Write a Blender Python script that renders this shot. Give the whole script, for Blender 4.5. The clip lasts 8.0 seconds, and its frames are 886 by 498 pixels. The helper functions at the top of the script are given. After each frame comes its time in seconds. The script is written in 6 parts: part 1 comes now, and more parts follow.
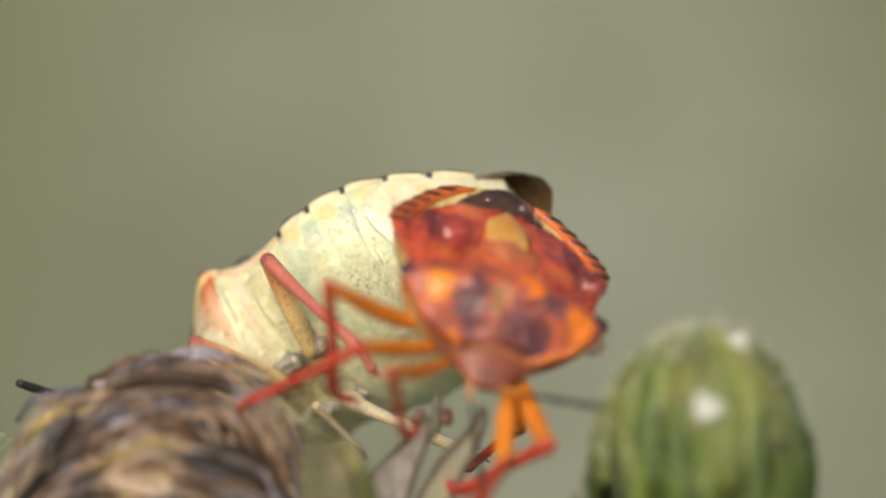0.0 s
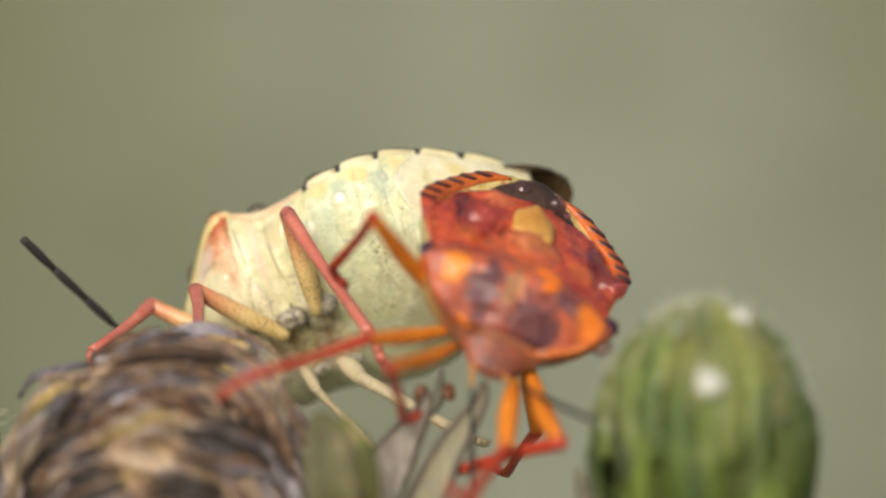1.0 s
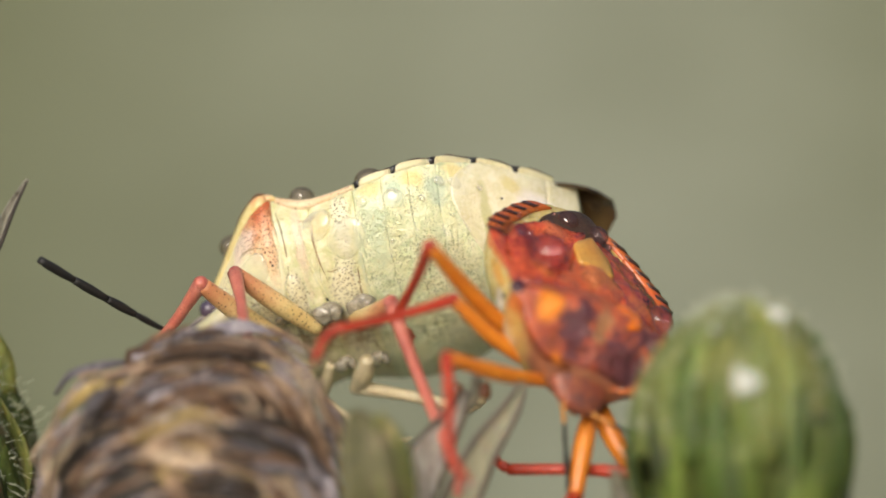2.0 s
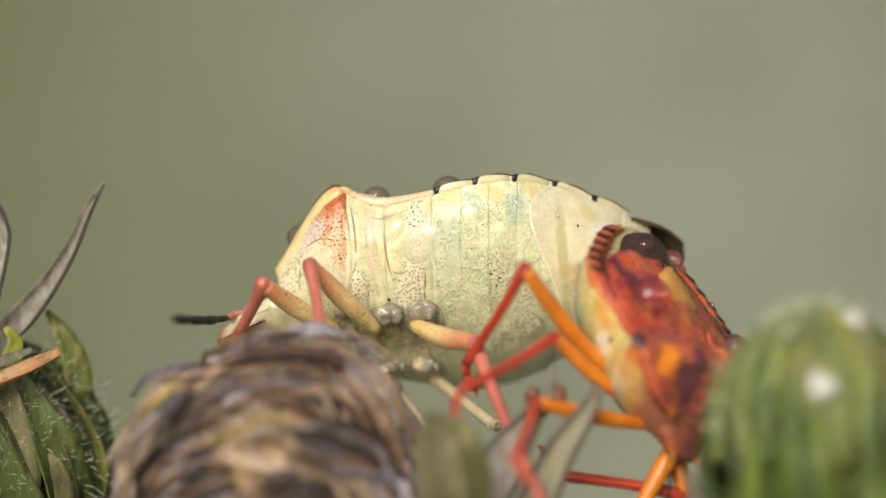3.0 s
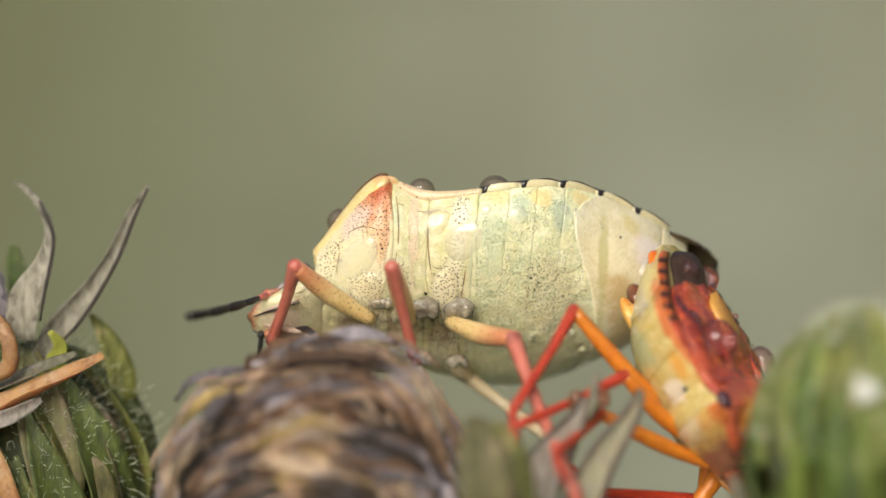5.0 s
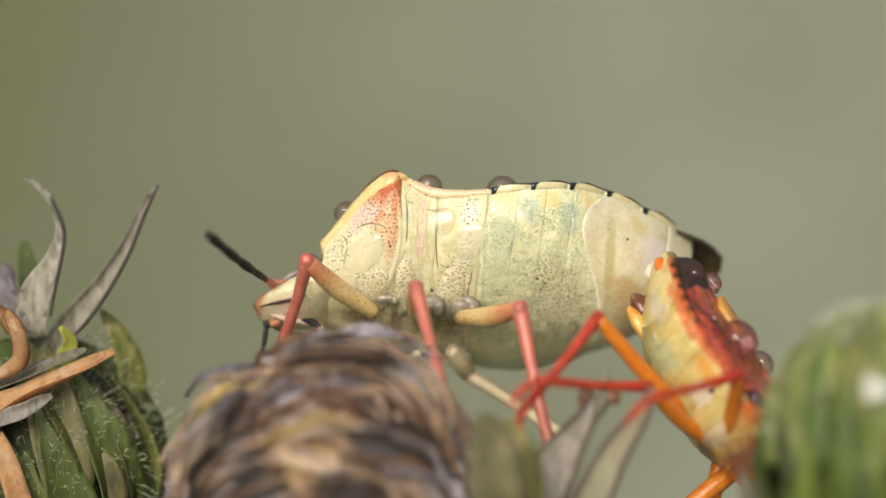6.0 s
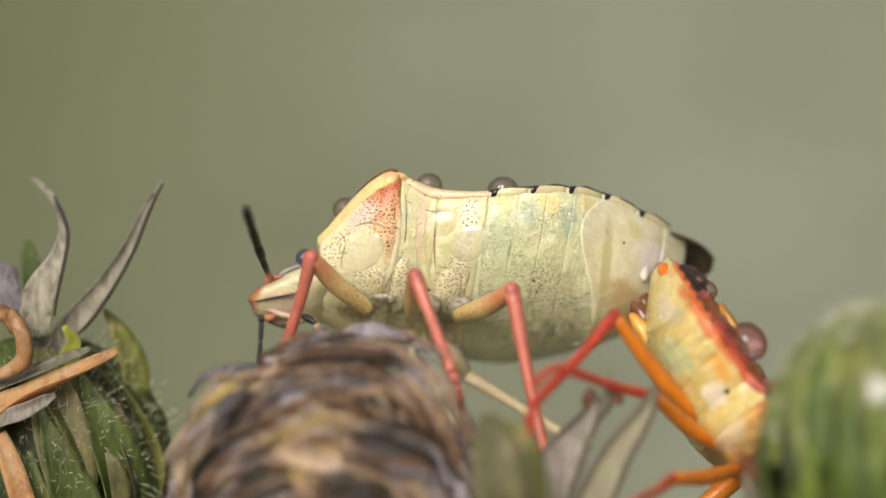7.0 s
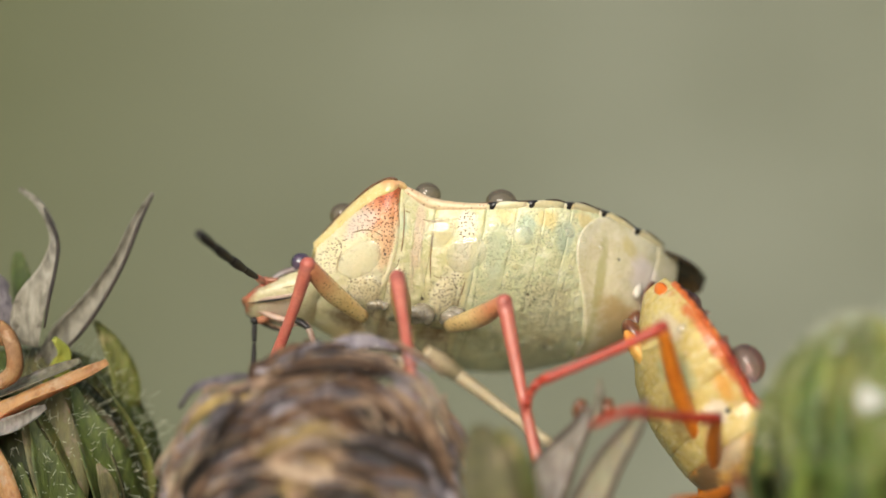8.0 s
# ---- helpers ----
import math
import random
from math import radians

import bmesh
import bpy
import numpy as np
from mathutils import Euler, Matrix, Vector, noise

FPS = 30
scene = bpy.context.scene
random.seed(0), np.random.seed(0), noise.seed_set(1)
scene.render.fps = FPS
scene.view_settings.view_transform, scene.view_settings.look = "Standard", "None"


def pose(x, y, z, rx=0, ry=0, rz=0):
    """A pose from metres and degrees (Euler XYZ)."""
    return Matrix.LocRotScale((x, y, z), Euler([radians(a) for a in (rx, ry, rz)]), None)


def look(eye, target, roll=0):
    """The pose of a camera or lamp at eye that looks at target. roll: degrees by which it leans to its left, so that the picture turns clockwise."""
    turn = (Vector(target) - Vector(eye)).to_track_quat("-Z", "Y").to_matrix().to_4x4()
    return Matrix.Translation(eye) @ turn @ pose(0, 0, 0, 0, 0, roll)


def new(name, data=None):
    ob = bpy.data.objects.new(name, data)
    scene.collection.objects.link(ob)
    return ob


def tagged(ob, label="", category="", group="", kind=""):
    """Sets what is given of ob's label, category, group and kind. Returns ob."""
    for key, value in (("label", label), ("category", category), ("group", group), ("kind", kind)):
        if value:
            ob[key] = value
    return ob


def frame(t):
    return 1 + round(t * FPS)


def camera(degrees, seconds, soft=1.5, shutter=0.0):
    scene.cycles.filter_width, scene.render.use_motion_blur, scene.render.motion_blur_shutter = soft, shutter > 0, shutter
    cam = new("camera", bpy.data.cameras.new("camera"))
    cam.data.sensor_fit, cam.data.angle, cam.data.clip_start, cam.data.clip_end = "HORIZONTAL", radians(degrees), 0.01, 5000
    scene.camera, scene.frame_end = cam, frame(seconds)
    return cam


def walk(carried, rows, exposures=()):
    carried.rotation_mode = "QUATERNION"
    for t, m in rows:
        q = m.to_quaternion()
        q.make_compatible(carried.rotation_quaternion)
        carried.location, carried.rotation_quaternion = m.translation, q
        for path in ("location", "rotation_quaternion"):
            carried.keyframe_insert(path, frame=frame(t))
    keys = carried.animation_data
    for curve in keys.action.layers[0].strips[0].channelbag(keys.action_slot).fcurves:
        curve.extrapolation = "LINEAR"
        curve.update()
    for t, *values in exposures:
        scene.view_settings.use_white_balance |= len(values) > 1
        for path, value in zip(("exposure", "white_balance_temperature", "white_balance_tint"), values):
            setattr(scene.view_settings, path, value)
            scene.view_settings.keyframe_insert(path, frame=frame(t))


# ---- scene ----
MM = 0.001  # the place is a few centimetres wide: all lengths below are in millimetres


def mpose(x, y, z, rx=0, ry=0, rz=0):
    return pose(x * MM, y * MM, z * MM, rx, ry, rz)


# ---- camera: a long macro lens on a slow pan, 9 cm from the insects ----
cam = camera(15.26, 8.0, soft=1.6)
cam.data.dof.use_dof = True
cam.data.dof.focus_distance = 0.088
cam.data.dof.aperture_fstop = 30
PAN = [
    (0.0, -2.972, 0.362, 0.45), (0.5, -2.957, 0.313, 0.45), (0.6, -2.952, 0.300, 0.45), (0.8, -2.947, 0.117, 0.5),
    (1.0, -2.938, -0.069, 0.55), (1.2, -2.928, -0.186, 0.55), (1.5, -2.80, -0.19, 0.5), (1.9, -2.42, -0.12, 0.45),
    (2.3, -1.929, -0.039, 0.41), (2.5, -1.616, -0.049, 0.41), (3.0, -0.999, -0.029, 0.36), (3.5, -0.685, 0.020, 0.41),
    (4.0, -0.490, 0.029, 0.36), (4.5, -0.333, 0.059, 0.32), (5.0, -0.245, 0.049, 0.30), (5.5, -0.15, 0.03, 0.18),
    (6.0, -0.06, 0.0, 0.07), (6.5, 0.0, -0.020, 0.02), (7.0, 0.0, 0.0, 0.0), (7.5, -0.098, 0.127, 0.09), (8.0, -0.166, 0.186, 0.14)]
walk(cam, [(t, mpose(0, -90, 0, 90 + tilt, lean, turn)) for t, turn, tilt, lean in PAN], exposures=[(0.0, 0.0), (8.0, 0.0)])

# ---- daylight: bright hazy sky, soft sun high behind the camera ----
world = bpy.data.worlds.new("sky")
scene.world = world
world.use_nodes = True
wn = world.node_tree.nodes
sky = wn.new("ShaderNodeTexSky")
sky.sky_type, sky.sun_disc = "NISHITA", False
sky.sun_elevation, sky.sun_rotation = radians(24), radians(197)
sky.dust_density, sky.air_density = 4.0, 1.0
wn["Background"].inputs[1].default_value = 0.10
world.node_tree.links.new(sky.outputs[0], wn["Background"].inputs[0])
sun = new("sun", bpy.data.lights.new("sun", "SUN"))
sun.data.energy, sun.data.angle, sun.data.color = 2.78, radians(38), (0.99, 0.96, 0.905)
sun.matrix_world = look((-0.27, -0.94, 0.42), (0, 0, 0))


# ---- materials ----
def nodes_of(name):
    m = bpy.data.materials.new(name)
    m.use_nodes = True
    nt = m.node_tree
    return m, nt, nt.nodes["Principled BSDF"]


def coords(nt, scale=(1, 1, 1)):
    """Object coordinates in millimetres."""
    tc, mp = nt.nodes.new("ShaderNodeTexCoord"), nt.nodes.new("ShaderNodeMapping")
    mp.inputs["Scale"].default_value = [1000 * s for s in scale]
    nt.links.new(tc.outputs["Object"], mp.inputs["Vector"])
    return mp.outputs["Vector"]


def noise_tex(nt, vec, scale, detail=4, rough=0.55):
    n = nt.nodes.new("ShaderNodeTexNoise")
    n.inputs["Scale"].default_value, n.inputs["Detail"].default_value, n.inputs["Roughness"].default_value = scale, detail, rough
    nt.links.new(vec, n.inputs["Vector"])
    return n.outputs["Fac"]


def ramp(nt, fac, stops):
    r = nt.nodes.new("ShaderNodeValToRGB")
    while len(r.color_ramp.elements) < len(stops):
        r.color_ramp.elements.new(0.5)
    for e, (p, c) in zip(r.color_ramp.elements, stops):
        e.position = p
        e.color = (*c, 1) if len(c) == 3 else c
    nt.links.new(fac, r.inputs["Fac"])
    return r.outputs["Color"]


def mixed(nt, fac, a, b):
    m = nt.nodes.new("ShaderNodeMix")
    m.data_type = "RGBA"
    for sock, v in ((m.inputs["Factor"], fac), (m.inputs["A"], a), (m.inputs["B"], b)):
        if isinstance(v, (int, float)):
            sock.default_value = v
        elif isinstance(v, tuple):
            sock.default_value = (*v, 1)
        else:
            nt.links.new(v, sock)
    return m.outputs["Result"]


def number(nt, op, a, b=0.0):
    m = nt.nodes.new("ShaderNodeMath")
    m.operation = op
    for sock, v in zip(m.inputs, (a, b)):
        if isinstance(v, (int, float)):
            sock.default_value = v
        else:
            nt.links.new(v, sock)
    return m.outputs[0]


def band(nt, value, low, high):
    m = nt.nodes.new("ShaderNodeMapRange")
    m.inputs["From Min"].default_value, m.inputs["From Max"].default_value = low, high
    nt.links.new(value, m.inputs["Value"])
    return m.outputs["Result"]


def bumped(nt, bsdf, height, dist_mm, strength=0.6):
    b = nt.nodes.new("ShaderNodeBump")
    b.inputs["Distance"].default_value, b.inputs["Strength"].default_value = dist_mm * MM, strength
    nt.links.new(height, b.inputs["Height"])
    nt.links.new(b.outputs["Normal"], bsdf.inputs["Normal"])


def cuticle(name, light, dark, pits=0.0, pit_color=(0.05, 0.025, 0.012), pit_scale=7.0, rough=0.38, glow=0.18, blush=None, coat=0.25, blush_z=(0.9, 2.1), mottle=0.9, sides=None, relief=1.0, wrinkles=None):
    """Insect shell: mottled colour, dark pits in patches, a waxy gloss, light bleeding a little way in."""
    m, nt, b = nodes_of(name)
    v = coords(nt)
    soft = noise_tex(nt, v, mottle, 5, 0.6)
    color = ramp(nt, soft, [(0.35, light), (0.68, dark)])
    fine = noise_tex(nt, v, 14, 3)
    color = mixed(nt, band(nt, fine, 0.55, 0.8), color, tuple(c * 0.72 for c in dark))
    tc = nt.nodes.new("ShaderNodeTexCoord")
    xyz = nt.nodes.new("ShaderNodeSeparateXYZ")
    nt.links.new(tc.outputs["Object"], xyz.inputs[0])
    if sides:
        side = number(nt, "ABSOLUTE", xyz.outputs[1])
        color = mixed(nt, band(nt, number(nt, "ADD", side, number(nt, "MULTIPLY", soft, 0.0008)), sides[1] * MM, sides[2] * MM), color, sides[0])
    if blush:
        fac = band(nt, number(nt, "ADD", xyz.outputs[2], number(nt, "MULTIPLY", fine, 0.0006)), blush_z[0] * MM, blush_z[1] * MM)
        color = mixed(nt, fac, color, blush)
    if pits:
        vor = nt.nodes.new("ShaderNodeTexVoronoi")
        vor.inputs["Scale"].default_value = pit_scale
        nt.links.new(v, vor.inputs["Vector"])
        dots = band(nt, vor.outputs["Distance"], 0.30, 0.20)
        patch = band(nt, noise_tex(nt, v, 1.1, 2), 0.56 - 0.3 * pits, 0.62)
        fac = number(nt, "MULTIPLY", dots, number(nt, "MULTIPLY", patch, min(1.0, 0.55 + pits * 0.4)))
        color = mixed(nt, fac, color, pit_color)
        bumped(nt, b, number(nt, "ADD", number(nt, "SUBTRACT", number(nt, "MULTIPLY", fine, 0.5), dots), number(nt, "MULTIPLY", noise_tex(nt, v, 3.2, 3), 1.6 * (relief - 0.6))), 0.05, 0.5 * relief)
    if wrinkles:
        wave = nt.nodes.new("ShaderNodeTexWave")
        wave.inputs["Scale"].default_value, wave.inputs["Distortion"].default_value, wave.inputs["Detail"].default_value = 2.6, 9.0, 3.0
        nt.links.new(v, wave.inputs["Vector"])
        lines = number(nt, "MULTIPLY", band(nt, wave.outputs["Fac"], 0.22, 0.05), band(nt, noise_tex(nt, v, 0.9, 2), 0.5, 0.62))
        color = mixed(nt, number(nt, "MULTIPLY", lines, 0.75), color, wrinkles)
    else:
        bumped(nt, b, number(nt, "ADD", fine, soft), 0.05, 0.35)
    nt.links.new(color, b.inputs["Base Color"])
    b.inputs["Roughness"].default_value = rough
    b.inputs["Coat Weight"].default_value, b.inputs["Coat Roughness"].default_value = coat, 0.15
    b.inputs["Subsurface Weight"].default_value = glow
    b.inputs["Subsurface Radius"].default_value = (1.0, 0.7, 0.35)
    b.inputs["Subsurface Scale"].default_value = 0.35 * MM
    return m


def hide(name, light, dark, pale, zones=(), dots=(0.3, 0.3, 0.15), size=9.0, amount=0.5, patchy=0.5, plane="flank", rough=0.36, coat=0.3, glow=0.22, relief=1.0, ragged_by=1.6, blotch=None, point=0.36):
    """Punctured insect shell. zones: (along, other, radius along, radius other, colour, strength, dots more or less);
    on the flank the other way is the height, on the back it is the side."""
    m, nt, b = nodes_of(name)
    v = coords(nt)
    tc, xyz = nt.nodes.new("ShaderNodeTexCoord"), nt.nodes.new("ShaderNodeSeparateXYZ")
    nt.links.new(tc.outputs["Object"], xyz.inputs[0])
    along = number(nt, "MULTIPLY", xyz.outputs[0], 1000)
    if plane == "flank":
        other = number(nt, "MULTIPLY", xyz.outputs[2], 1000)
        arc = number(nt, "ADD", other, number(nt, "MULTIPLY", number(nt, "ABSOLUTE", xyz.outputs[1]), 700))
    else:
        other = arc = number(nt, "MULTIPLY", xyz.outputs[1], 1000)
    soft = noise_tex(nt, v, 1.3, 5, 0.62)
    fine = noise_tex(nt, v, 9, 4, 0.6)
    color = ramp(nt, soft, [(0.36, light), (0.64, dark)])
    color = mixed(nt, number(nt, "MULTIPLY", band(nt, fine, 0.5, 0.62), 0.55), color, pale)
    if blotch:
        color = mixed(nt, number(nt, "MULTIPLY", band(nt, noise_tex(nt, v, 2.3, 5, 0.7), 0.50, 0.66), 0.85), color, blotch)
    flat = nt.nodes.new("ShaderNodeCombineXYZ")
    nt.links.new(along, flat.inputs[0])
    nt.links.new(arc, flat.inputs[1])
    vor = nt.nodes.new("ShaderNodeTexVoronoi")
    vor.voronoi_dimensions = "2D"
    vor.inputs["Scale"].default_value = size
    nt.links.new(flat.outputs[0], vor.inputs["Vector"])
    edge = number(nt, "ADD", vor.outputs["Distance"], number(nt, "MULTIPLY", fine, 0.25))
    spots = band(nt, edge, point + 0.05, point - 0.05)
    want = number(nt, "MULTIPLY", band(nt, noise_tex(nt, v, 1.9, 3, 0.6), 0.62 - 0.4 * patchy, 0.66 - 0.1 * patchy), amount)
    ragged = number(nt, "MULTIPLY", number(nt, "SUBTRACT", noise_tex(nt, v, 2.4, 4, 0.65), 0.5), ragged_by)
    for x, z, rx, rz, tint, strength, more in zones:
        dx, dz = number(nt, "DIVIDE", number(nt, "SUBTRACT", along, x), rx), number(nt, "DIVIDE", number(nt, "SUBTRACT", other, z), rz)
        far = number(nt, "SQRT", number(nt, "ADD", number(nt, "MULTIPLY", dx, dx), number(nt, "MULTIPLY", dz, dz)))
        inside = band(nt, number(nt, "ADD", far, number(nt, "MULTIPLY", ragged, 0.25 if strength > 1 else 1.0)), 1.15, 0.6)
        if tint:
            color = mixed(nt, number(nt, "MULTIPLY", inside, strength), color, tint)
        if more:
            want = number(nt, "ADD", want, number(nt, "MULTIPLY", inside, more))
    want = number(nt, "MINIMUM", number(nt, "MAXIMUM", want, 0.0), 1.0)
    pitted = number(nt, "MULTIPLY", spots, want)
    color = mixed(nt, pitted, color, dots)
    nt.links.new(color, b.inputs["Base Color"])
    height = number(nt, "SUBTRACT", number(nt, "ADD", number(nt, "MULTIPLY", fine, 0.7), number(nt, "MULTIPLY", noise_tex(nt, v, 3.4, 3), 1.2)), pitted)
    bumped(nt, b, height, 0.05, 0.75 * relief)
    b.inputs["Roughness"].default_value = rough
    b.inputs["Coat Weight"].default_value, b.inputs["Coat Roughness"].default_value = coat, 0.12
    b.inputs["Subsurface Weight"].default_value = glow
    b.inputs["Subsurface Radius"].default_value = (1.0, 0.75, 0.4)
    b.inputs["Subsurface Scale"].default_value = 0.3 * MM
    return m


def plant(name, light, dark, vein=0.0, rough=0.6, stretch=(1, 1, 0.25), scale=2.5, bump=0.08, through_light=0.0, spots=None, vary=0.35):
    """Leaf, bract or dry petal: streaks along its length, tone that differs from piece to piece."""
    m, nt, b = nodes_of(name)
    v = coords(nt, stretch)
    streak = noise_tex(nt, v, scale * 2.2, 5, 0.65)
    info = nt.nodes.new("ShaderNodeObjectInfo")
    color = ramp(nt, streak, [(0.3, dark), (0.62, light)])
    tone = nt.nodes.new("ShaderNodeHueSaturation")
    nt.links.new(number(nt, "ADD", number(nt, "MULTIPLY", info.outputs["Random"], vary * 2), 1 - vary), tone.inputs["Value"])
    nt.links.new(color, tone.inputs["Color"])
    color = tone.outputs["Color"]
    if spots:
        color = mixed(nt, band(nt, noise_tex(nt, coords(nt), 1.3, 4, 0.7), 0.55, 0.66), color, spots)
    nt.links.new(color, b.inputs["Base Color"])
    b.inputs["Roughness"].default_value = rough
    if through_light:
        b.inputs["Subsurface Weight"].default_value = through_light
        b.inputs["Subsurface Scale"].default_value = 0.5 * MM
    bumped(nt, b, streak, bump, 0.8)
    return m


def water(name, tint=(1, 1, 1)):
    m, nt, b = nodes_of(name)
    b.inputs["Base Color"].default_value = (*tint, 1)
    b.inputs["Transmission Weight"].default_value, b.inputs["IOR"].default_value, b.inputs["Roughness"].default_value = 1.0, 1.33, 0.02
    return m


# CREAM's last zone: darker olive shell, with underbelly shade painted into it
CREAM = hide("pale_cuticle", (0.80, 0.78, 0.47), (0.60, 0.66, 0.40), (0.86, 0.84, 0.58), (
    (0.2, 0.5, 0.34, 0.22, (0.80, 0.66, 0.28), 0.7, -0.4), (1.35, 0.62, 0.34, 0.24, (0.80, 0.64, 0.25), 0.7, -0.4), (2.45, 1.0, 0.34, 0.24, (0.78, 0.62, 0.26), 0.7, -0.4),
    (0.8, 0.35, 0.3, 0.3, (0.46, 0.58, 0.42), 0.7, 0.0), (1.9, 0.45, 0.3, 0.35, (0.46, 0.56, 0.42), 0.7, 0.0), (2.9, 0.7, 0.25, 0.4, (0.50, 0.54, 0.40), 0.6, 0.0), (0.1, -0.2, 0.35, 0.5, (0.52, 0.60, 0.42), 0.6, -0.2),
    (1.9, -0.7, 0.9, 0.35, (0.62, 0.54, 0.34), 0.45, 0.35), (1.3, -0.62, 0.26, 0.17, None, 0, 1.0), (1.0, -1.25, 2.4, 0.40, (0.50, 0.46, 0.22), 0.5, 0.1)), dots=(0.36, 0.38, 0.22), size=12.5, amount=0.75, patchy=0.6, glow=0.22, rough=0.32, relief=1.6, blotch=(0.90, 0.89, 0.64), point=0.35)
# last zone: shade in the gaps between leg bases, painted brown
CREAM_DOTTED = hide("pale_dotted_cuticle", (0.72, 0.67, 0.38), (0.58, 0.57, 0.29), (0.80, 0.73, 0.48), (
    (-2.0, 0.1, 0.16, 0.9, (0.76, 0.58, 0.42), 0.7, 0.2), (-0.75, 0.1, 0.24, 0.9, (0.86, 0.80, 0.62), 0.6, 1.0), (-2.35, -0.8, 0.35, 0.3, (0.82, 0.76, 0.56), 0.6, 1.0),
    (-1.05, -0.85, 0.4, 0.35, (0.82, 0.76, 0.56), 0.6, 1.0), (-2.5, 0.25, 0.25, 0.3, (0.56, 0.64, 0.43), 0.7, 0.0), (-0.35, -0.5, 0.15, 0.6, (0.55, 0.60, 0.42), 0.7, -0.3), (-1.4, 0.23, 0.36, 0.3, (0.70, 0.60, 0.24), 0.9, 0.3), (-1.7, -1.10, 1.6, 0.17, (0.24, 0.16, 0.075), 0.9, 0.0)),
    dots=(0.10, 0.055, 0.03), size=10.0, amount=0.12, patchy=0.3, glow=0.22, rough=0.38, coat=0.3, relief=1.5, blotch=(0.84, 0.79, 0.55), point=0.31)
# its last zone carries that painted leg-base shade on to the front thorax
CREAM_BLUSH = hide("blushing_cuticle", (0.80, 0.74, 0.48), (0.70, 0.66, 0.36), (0.86, 0.78, 0.58), (
    (-3.0, 0.62, 0.62, 0.85, (0.70, 0.30, 0.14), 0.95, 0.9), (-2.95, 0.98, 0.5, 0.5, (0.56, 0.14, 0.05), 0.95, 0.3), (-2.85, -0.1, 0.22, 0.5, (0.76, 0.46, 0.26), 0.8, 0.7), (-3.55, 0.3, 0.4, 0.35, (0.80, 0.64, 0.54), 0.8, 0.6),
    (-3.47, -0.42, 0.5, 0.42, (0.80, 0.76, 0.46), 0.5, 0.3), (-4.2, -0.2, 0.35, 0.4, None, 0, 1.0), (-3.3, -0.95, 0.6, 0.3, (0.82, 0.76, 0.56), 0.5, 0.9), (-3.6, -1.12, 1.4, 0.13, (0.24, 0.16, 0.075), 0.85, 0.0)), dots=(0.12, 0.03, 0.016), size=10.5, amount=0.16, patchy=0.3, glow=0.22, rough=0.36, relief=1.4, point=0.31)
HEAD = hide("cream_red_head", (0.72, 0.68, 0.42), (0.62, 0.56, 0.32), (0.78, 0.72, 0.52), (
    (-6.25, -0.80, 0.22, 0.42, (0.44, 0.10, 0.05), 0.95, 0.3), (-5.85, -0.62, 0.30, 0.11, (0.70, 0.22, 0.06), 0.95, 0.0), (-5.4, -0.05, 0.9, 0.30, (0.34, 0.28, 0.25), 0.9, 0.5), (-5.7, -0.42, 0.16, 0.10, (0.10, 0.04, 0.04), 0.9, 0.0), (-5.2, -1.15, 0.7, 0.10, (0.74, 0.60, 0.50), 0.7, 0.0)),
    dots=(0.12, 0.05, 0.035), size=9.0, amount=0.25, patchy=0.4, rough=0.3, coat=0.5, point=0.31)
CREAM_PLATE = hide("dotted_pale_plate", (0.78, 0.72, 0.48), (0.68, 0.60, 0.37), (0.84, 0.78, 0.58), dots=(0.13, 0.075, 0.045), size=11.0, amount=0.9, patchy=1.3, glow=0.2, rough=0.3, coat=0.4, point=0.33)
CREAM_PLAIN = cuticle("plain_pale_cuticle", (0.78, 0.70, 0.44), (0.64, 0.55, 0.30), rough=0.32, coat=0.3, glow=0.3, mottle=1.4)
TAIL_SHELL = hide("pinkish_tail_shell", (0.76, 0.71, 0.48), (0.64, 0.57, 0.34), (0.80, 0.75, 0.60), ((4.4, 0.6, 0.5, 0.5, (0.78, 0.70, 0.66), 0.8, 0.0), (3.1, 0.1, 0.16, 0.9, (0.50, 0.47, 0.22), 0.8, 0.0), (4.0, -0.35, 0.9, 0.3, (0.56, 0.40, 0.18), 0.8, 0.0), (3.8, 1.0, 0.3, 0.25, (0.66, 0.56, 0.24), 0.7, 0.2)), amount=0.14, rough=0.24, coat=0.55, relief=0.8, blotch=(0.80, 0.73, 0.55), point=0.3)
ORANGE_MARGIN = cuticle("orange_margin", (0.80, 0.22, 0.03), (0.24, 0.06, 0.06), mottle=0.8, rough=0.28, coat=0.5)
DARK_CORNER = cuticle("violet_corner", (0.10, 0.03, 0.035), (0.05, 0.02, 0.03), rough=0.25, coat=0.5)
RIM = hide("yellow_rim", (0.76, 0.64, 0.30), (0.68, 0.54, 0.20), (0.82, 0.72, 0.42), ((-2.85, 1.25, 0.34, 0.3, (0.76, 0.42, 0.20), 0.9, 0.0),), amount=0.0, rough=0.3, coat=0.4, relief=0.6)
STRAW = cuticle("straw_leg", (0.80, 0.62, 0.29), (0.68, 0.46, 0.17), blush=(0.62, 0.25, 0.12), blush_z=(1.7, 3.0), pits=1.0, pit_color=(0.10, 0.04, 0.015), pit_scale=9.0)
SEAM = cuticle("brown_seam", (0.36, 0.26, 0.12), (0.22, 0.14, 0.07), mottle=3.0, glow=0.0)
IVORY = cuticle("ivory", (0.66, 0.62, 0.52), (0.50, 0.45, 0.37), mottle=2.0)
WAX = cuticle("waxy_grey", (0.42, 0.38, 0.29), (0.16, 0.13, 0.09), rough=0.25, coat=0.7, mottle=2.8)
